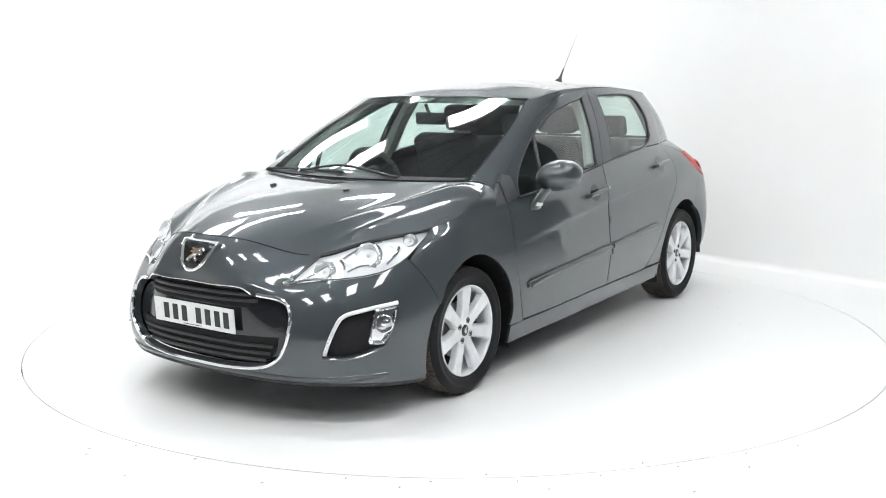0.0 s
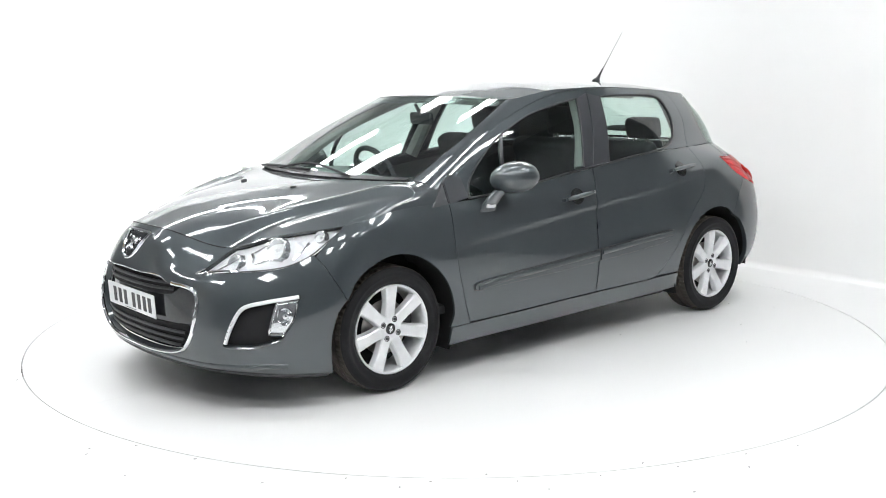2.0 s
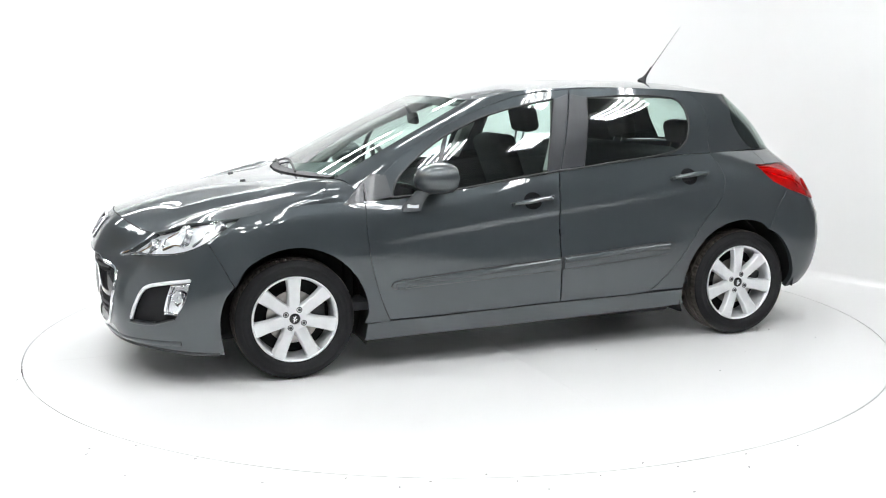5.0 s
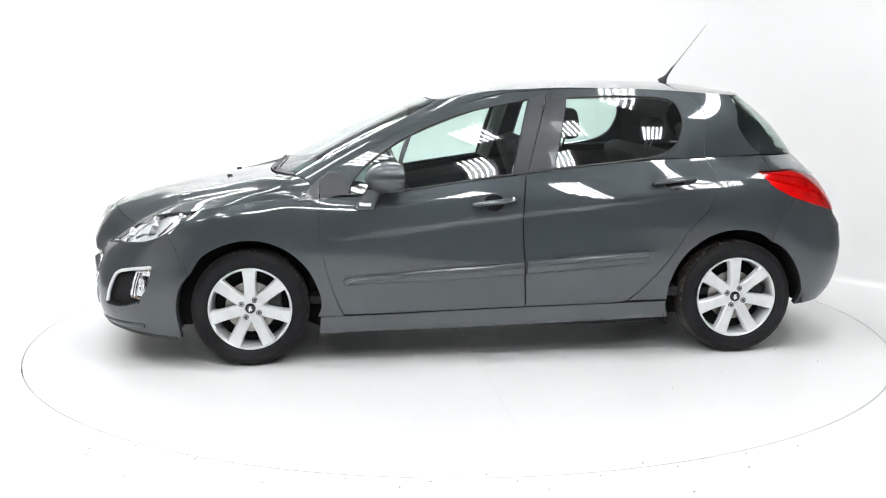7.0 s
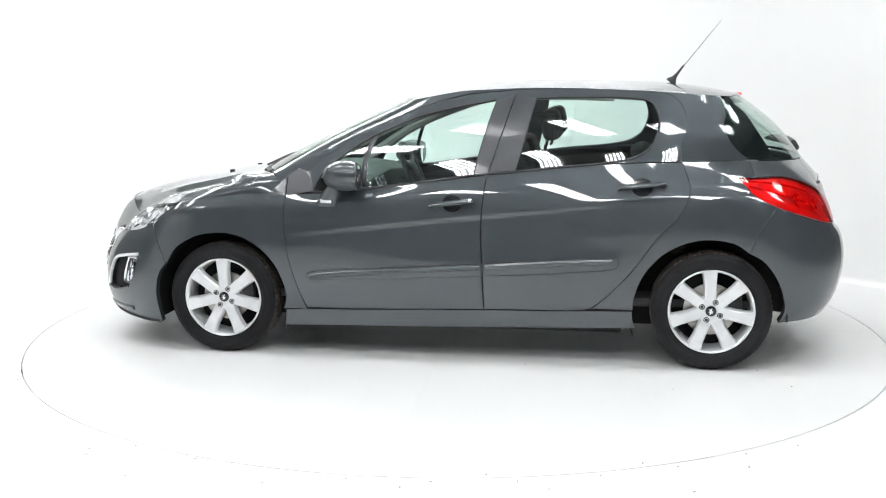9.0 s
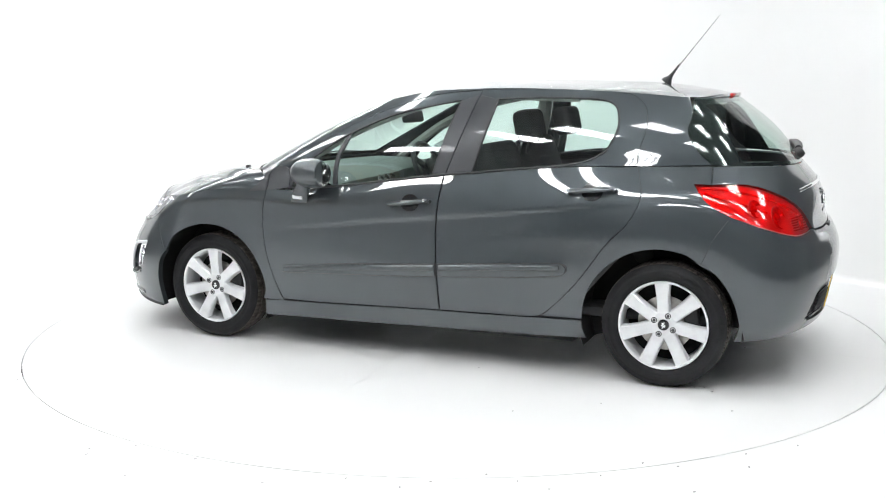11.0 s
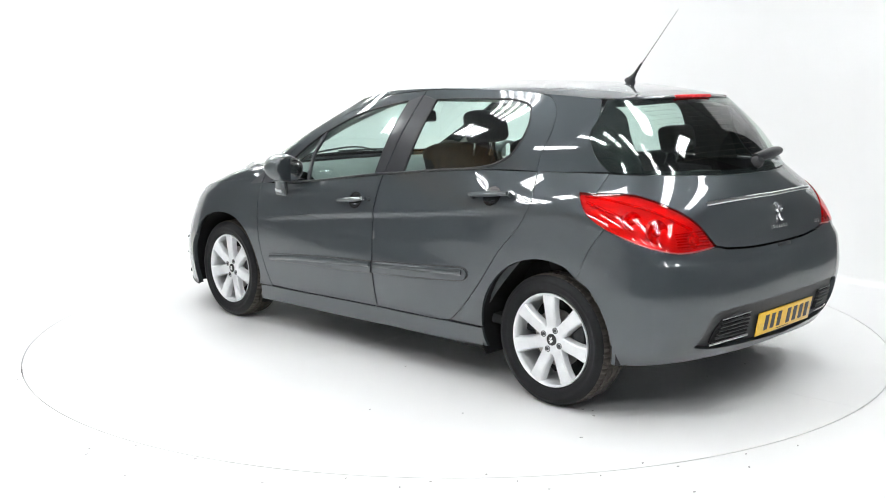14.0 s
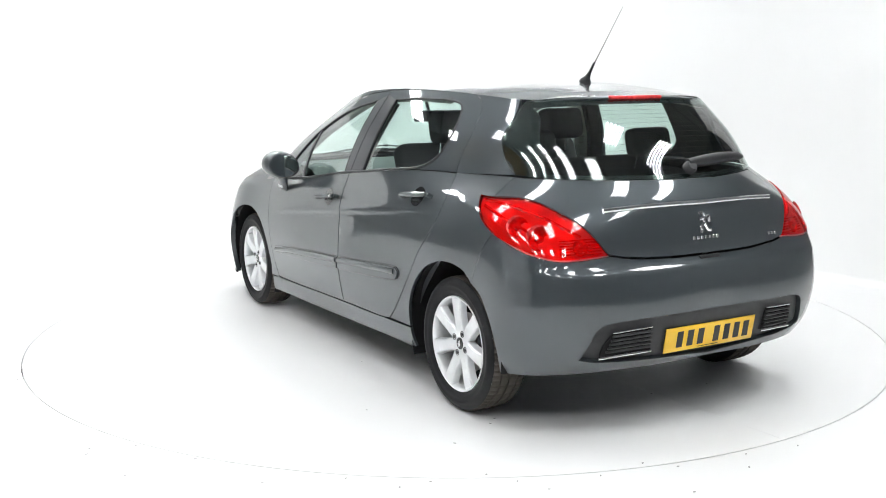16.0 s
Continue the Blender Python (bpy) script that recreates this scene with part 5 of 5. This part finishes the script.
# black side lobes of the rear window
for mir in ("none", "right"):
    q = [*dbl((-1.475, .645, 1.066)), (-1.41, .665, 1.13), (-1.362, .66, 1.235), (-1.37, .6, 1.32), *dbl((-1.36, .525, 1.376)), (-1.44, .50, 1.30), (-1.51, .545, 1.2), *dbl((-1.60, .57, 1.066))]
    panel("window_lobe", [sheet_piece(GREEN, [lo(GREEN, *q)], su=.38, sv=.3, dv=.12, offset=-.006, rim=0, mirror=mir)], GLOSS, car)
# ---------------------------------------------------------------- studio
WHITE = material("white_studio_paint", (0.87, 0.87, 0.865), 0.55, 0, 0, 0.7, 0.012)
FLOORW = material("white_studio_floor", (0.84, 0.84, 0.835), 0.42, 0, 0.0, 2.5, 0.006)
ROOFM = material("pale_profiled_roof", (0.42, 0.425, 0.43), 0.55, 0.2, 0, 2, 0.12)
HALL = material("pale_grey_hall_sheet", (0.72, 0.725, 0.73), 0.6, 0.1, 0, 1.5, 0.08)
DARKHALL = material("dark_grey_hall_sheet", (0.15, 0.153, 0.16), 0.6, 0.1, 0, 1.5, 0.12)
TIMBER = material("varnished_timber", (0.36, 0.24, 0.13), 0.5, 0, 0, 5, 0.25)
TUBE = material("lit_tube", (0.97, 0.99, 1.0), 0.3, emission=34.0)
CASE = material("white_lamp_case", (0.7, 0.7, 0.7), 0.4, 0, 0, 6, 0.05)

# floor with a round hole, and the cove wall all round in one sheet
R = 2.4897
bm = bmesh.new()
N = 240


def wall_reach(a):
    """Distance of the wall from the table's middle, by direction."""
    c, s = math.cos(a), math.sin(a)
    best = 40.0
    for nx, ny, d in ((-.37, .93, 5.45), (.76, .65, 3.0), (1, -.1, 4.6), (-1, 0, 6.4), (0, -1, 8.8)):
        k = c * nx + s * ny
        if k > 1e-6:
            best = min(best, d / k)
    return best


ring0 = [bm.verts.new(((R + .003) * math.cos(2 * math.pi * i / N), (R + .003) * math.sin(2 * math.pi * i / N), -.03)) for i in range(N)]
rows = [ring0, [bm.verts.new((v.co.x, v.co.y, 0)) for v in ring0]]
flat = []
for i in range(N):
    a = 2 * math.pi * i / N
    flat.append(wall_reach(a))
flat = [sum(flat[(i + k) % N] for k in range(-4, 5)) / 9 for i in range(N)]
rows.append([bm.verts.new((12 * math.cos(2 * math.pi * i / N), 12 * math.sin(2 * math.pi * i / N), 0)) for i in range(N)])
for a, b in zip(rows, rows[1:]):
    for i in range(N):
        bm.faces.new((a[i], a[(i + 1) % N], b[(i + 1) % N], b[i]))
floor = tagged(part("floor", bm, FLOORW, smooth=False), "glossy white painted studio floor round the turntable", "floor", kind="structure")
bm = bmesh.new()
rows = []
arc = [i for i in range(N) if 11 < math.degrees(2 * math.pi * i / N) < 155]
prof = [(-.05 + .05 * math.sin(a), .05 - .05 * math.cos(a)) for a in [math.pi / 2 * k / 8 for k in range(9)]]
for dr, z in [(-.06, -.004)] + prof + [(0, 1.2), (0, 3.0), (0.1, 3.0), (0.1, -.01)]:
    rows.append([bm.verts.new(((flat[i] + dr) * math.cos(2 * math.pi * i / N), (flat[i] + dr) * math.sin(2 * math.pi * i / N), z + .002)) for i in arc])
for a, b in zip(rows, rows[1:] + rows[:1]):
    for i in range(len(arc) - 1):
        bm.faces.new((a[i], b[i], b[i + 1], a[i + 1]))
for e in (0, -1):
    bm.faces.new([r[e] for r in rows])
tagged(part("wall_round", bm, WHITE, sharp=50), "plain white seamless studio wall with a coved foot", "wall", kind="structure")
# hall above: unseen profiled walls, toned pale or dark to shape reflections, and roof
for name, a, b, mat, tone in (("wall_north", (-7.5, 7), (6.5, 7), HALL, "pale grey"), ("wall_east", (6.5, 7), (6.5, -9.6), DARKHALL, "dark grey"),
                              ("wall_south", (6.5, -9.6), (-7.5, -9.6), DARKHALL, "dark grey"), ("wall_west", (-7.5, -9.6), (-7.5, -1.6), HALL, "pale grey"), ("wall_west_end", (-7.5, -1.6), (-7.5, 7), DARKHALL, "dark grey")):
    bm = bmesh.new()
    d = Vector((b[0] - a[0], b[1] - a[1], 0))
    for k in range(int(d.length / .4)):
        box_bm(bm, (.25, .03, 5.2), Matrix.Translation((a[0], a[1], 2.6)) @ Matrix.Rotation(math.atan2(d.y, d.x), 4, "Z") @ pose(.2 + .4 * k, -.08, 0))
    box_bm(bm, (d.length + .2, .15, 5.2), Matrix.Translation(((a[0] + b[0]) / 2, (a[1] + b[1]) / 2, 2.6)) @ Matrix.Rotation(math.atan2(d.y, d.x), 4, "Z"))
    tagged(part(name, bm, mat, smooth=False), tone + " unseen ribbed hall wall, toned to shape the car's reflections", "wall", kind="structure")
bm = bmesh.new()
n = 70
prev = None
for k in range(n + 1):
    y = -9.7 + 16.9 * k / n
    for dy, z in ((0, 5.2), (.12, 5.2), (.13, 5.14), (.22, 5.14)):
        cur = [bm.verts.new((x, y + dy, z)) for x in (-7.7, 6.7)]
        if prev:
            bm.faces.new((prev[0], prev[1], cur[1], cur[0]))
        prev = cur
tagged(part("ceiling", bm, ROOFM, smooth=False), "pale grey profiled sheet-metal hall roof", "ceiling", kind="structure")

STEEL_G = material("grey_purlin_steel", (0.22, 0.225, 0.23), 0.5, 0.2, 0, 3, 0.1)
purlin = None
for k in range(14):
    m = pose(-.5, -9.2 + 1.15 * k, 5.09)
    if purlin:
        copy_thing(purlin, m)
        continue
    bm = bmesh.new()
    box_bm(bm, (14, .03, .09), Matrix(), .006, 1)
    purlin = tagged(part("roof_purlin", bm, STEEL_G, smooth=False), "grey steel purlin under the hall roof", "purlin", "roof purlins")
    purlin.matrix_basis = m

# timber cladding high on one hall wall
clad = new("timber_cladding")
tagged(clad, "brown varnished timber boards high on the hall wall", "cladding", kind="structure")
for k in range(24):
    bm = bmesh.new()
    box_bm(bm, (.05, .27, 1.3), pose(-7.36, -6.2 + .285 * k, 4.35), .008, 1)
    part("board", bm, TIMBER, clad)

# turntable
table = new("turntable")
tagged(table, "round white painted car turntable, flush with the floor", "turntable")
for k in range(4):
    bm = bmesh.new()
    g = .0004
    rim_pts = [((R - .003) * math.cos(a), (R - .003) * math.sin(a)) for a in np.linspace(0, math.pi / 2, 49)]
    rim_pts = [(max(x, g), max(y, g)) for x, y in rim_pts]
    lower = [bm.verts.new((x, y, -.025)) for x, y in [(g, g)] + rim_pts]
    upper = [bm.verts.new((x, y, 0)) for x, y in [(g, g)] + rim_pts]
    bm.faces.new(upper)
    for i in range(len(lower)):
        j = (i + 1) % len(lower)
        bm.faces.new((lower[i], lower[j], upper[j], upper[i]))
    bm.transform(pose(0, 0, 0, 0, 0, 90 * k + 2))
    part("deck_plate", bm, FLOORW, table, smooth=False)
bm = bmesh.new()
lathe_bm(bm, [(R + .02, -.028), (0.2, -.028)], 96)
tagged(part("pit", bm, VOID), "dark shallow pit under the turntable", "pit", kind="structure")

# small chips and marks on the painted floor and on the deck
MARK = material("grey_scuff", (0.42, 0.42, 0.41), 0.7, 0, 0, 40, 0.3)


def chips(name, spots, label, parent=None):
    bm = bmesh.new()
    for x, y in spots:
        r = random.uniform(.003, .0055)
        lathe_bm(bm, [(r, .0005), (r * .8, .0022), (0, .0026)], 7, pose(x, y, 0, 0, 0, random.uniform(0, 90)) @ Matrix.Diagonal((1.5, .8, 1, 1)))
    ob = part(name, bm, MARK, parent)
    return tagged(ob, label, "" if parent else "marks", kind="stuff")


chips("floor_chips", [(-1.483, -2.239), (-1.494, -2.175), (-1.314, -2.144), (-1.032, -2.294), (-1.255, -2.461), (-0.721, -2.533), (-0.413, -2.49), (-0.094, -2.524), (-0.206, -2.576), (-2.208, -1.22), (0.546, -2.466), (0.728, -2.341), (0.857, -2.376), (1.155, -2.247), (1.128, -2.383), (1.392, -2.153), (0.229, -2.519), (0.34, -2.593), (0.862, -2.619), (0.116, -2.454)], "small grey chips in the white floor paint")
chips("deck_chips", [(-1.599, 0.803), (-1.688, 0.843), (-1.643, 0.79), (-1.245, 1.222), (-0.906, 1.479), (-1.815, 1.1), (-1.732, -0.044), (-0.508, 0.89), (-1.756, -0.38)], "small grey chips in the deck paint", table)


def lamp_bank(m, tubes=5, length=1.3, pitch=.09):
    ob = new("ceiling_light")
    tagged(ob, "white batten light with a row of lit fluorescent tubes", "ceiling light", "ceiling lights")
    bm = bmesh.new()
    box_bm(bm, (length + .08, tubes * pitch + .06, .04), pose(0, 0, .035), .008)
    part("case", bm, CASE, ob)
    for dx in (-length * .38, length * .38):
        bm = bmesh.new()
        tube_bm(bm, [(dx, 0, .05), (dx, 0, .96)], .006, 6)
        part("hanger", bm, CASE, ob, "thin steel hanger rod")
    for k in range(tubes):
        bm = bmesh.new()
        tube_bm(bm, [(-length / 2, (k - (tubes - 1) / 2) * pitch, 0), (length / 2, (k - (tubes - 1) / 2) * pitch, 0)], .016, 6, cap=False)
        part("tube", bm, TUBE, ob)
    ob.matrix_basis = m
    return ob


LAMP_Z = 4.2
bank = lamp_bank(pose(-2.4, -3.6, LAMP_Z, 0, 0, 115))
# the banks at y .9 and 3.3 are added fill for the dim left wall
for y, turn, xs in ((-3.6, 115, (-4.4, -.9, .5, 1.9, 3.4)), (-6.3, 115, (-1.9, -.4, 1.1, 2.6)), (-1.3, 90, (2.2, 3.6)), (-.9, 0, (-4.4, -2.2, 0)), (2.4, 0, (-4.4, -2.2, 0, 2.2)), (.9, 0, (-5.6,)), (3.3, 0, (-3.6,)), (4.2, 0, (-2.6, -.6, 1.4))):
    for x in xs:
        copy_thing(bank, pose(x, y, LAMP_Z, 0, 0, turn))


# ---------------------------------------------------------------- movement
def motions():
    """The table turns steadily and carries the car round its middle."""
    for thing, ox, oy in ((table, 0, 0), (car, -0.1431, 0.0158)):
        rows = []
        for k in range(33):
            t = k / 2
            a = 235.562 - 7.0909 * t - 0.00399 * t * t
            m = pose(0, 0, 0, 0, 0, a) @ pose(ox, oy, 0)
            rows.append((t, m))
        walk(thing, rows)


motions()
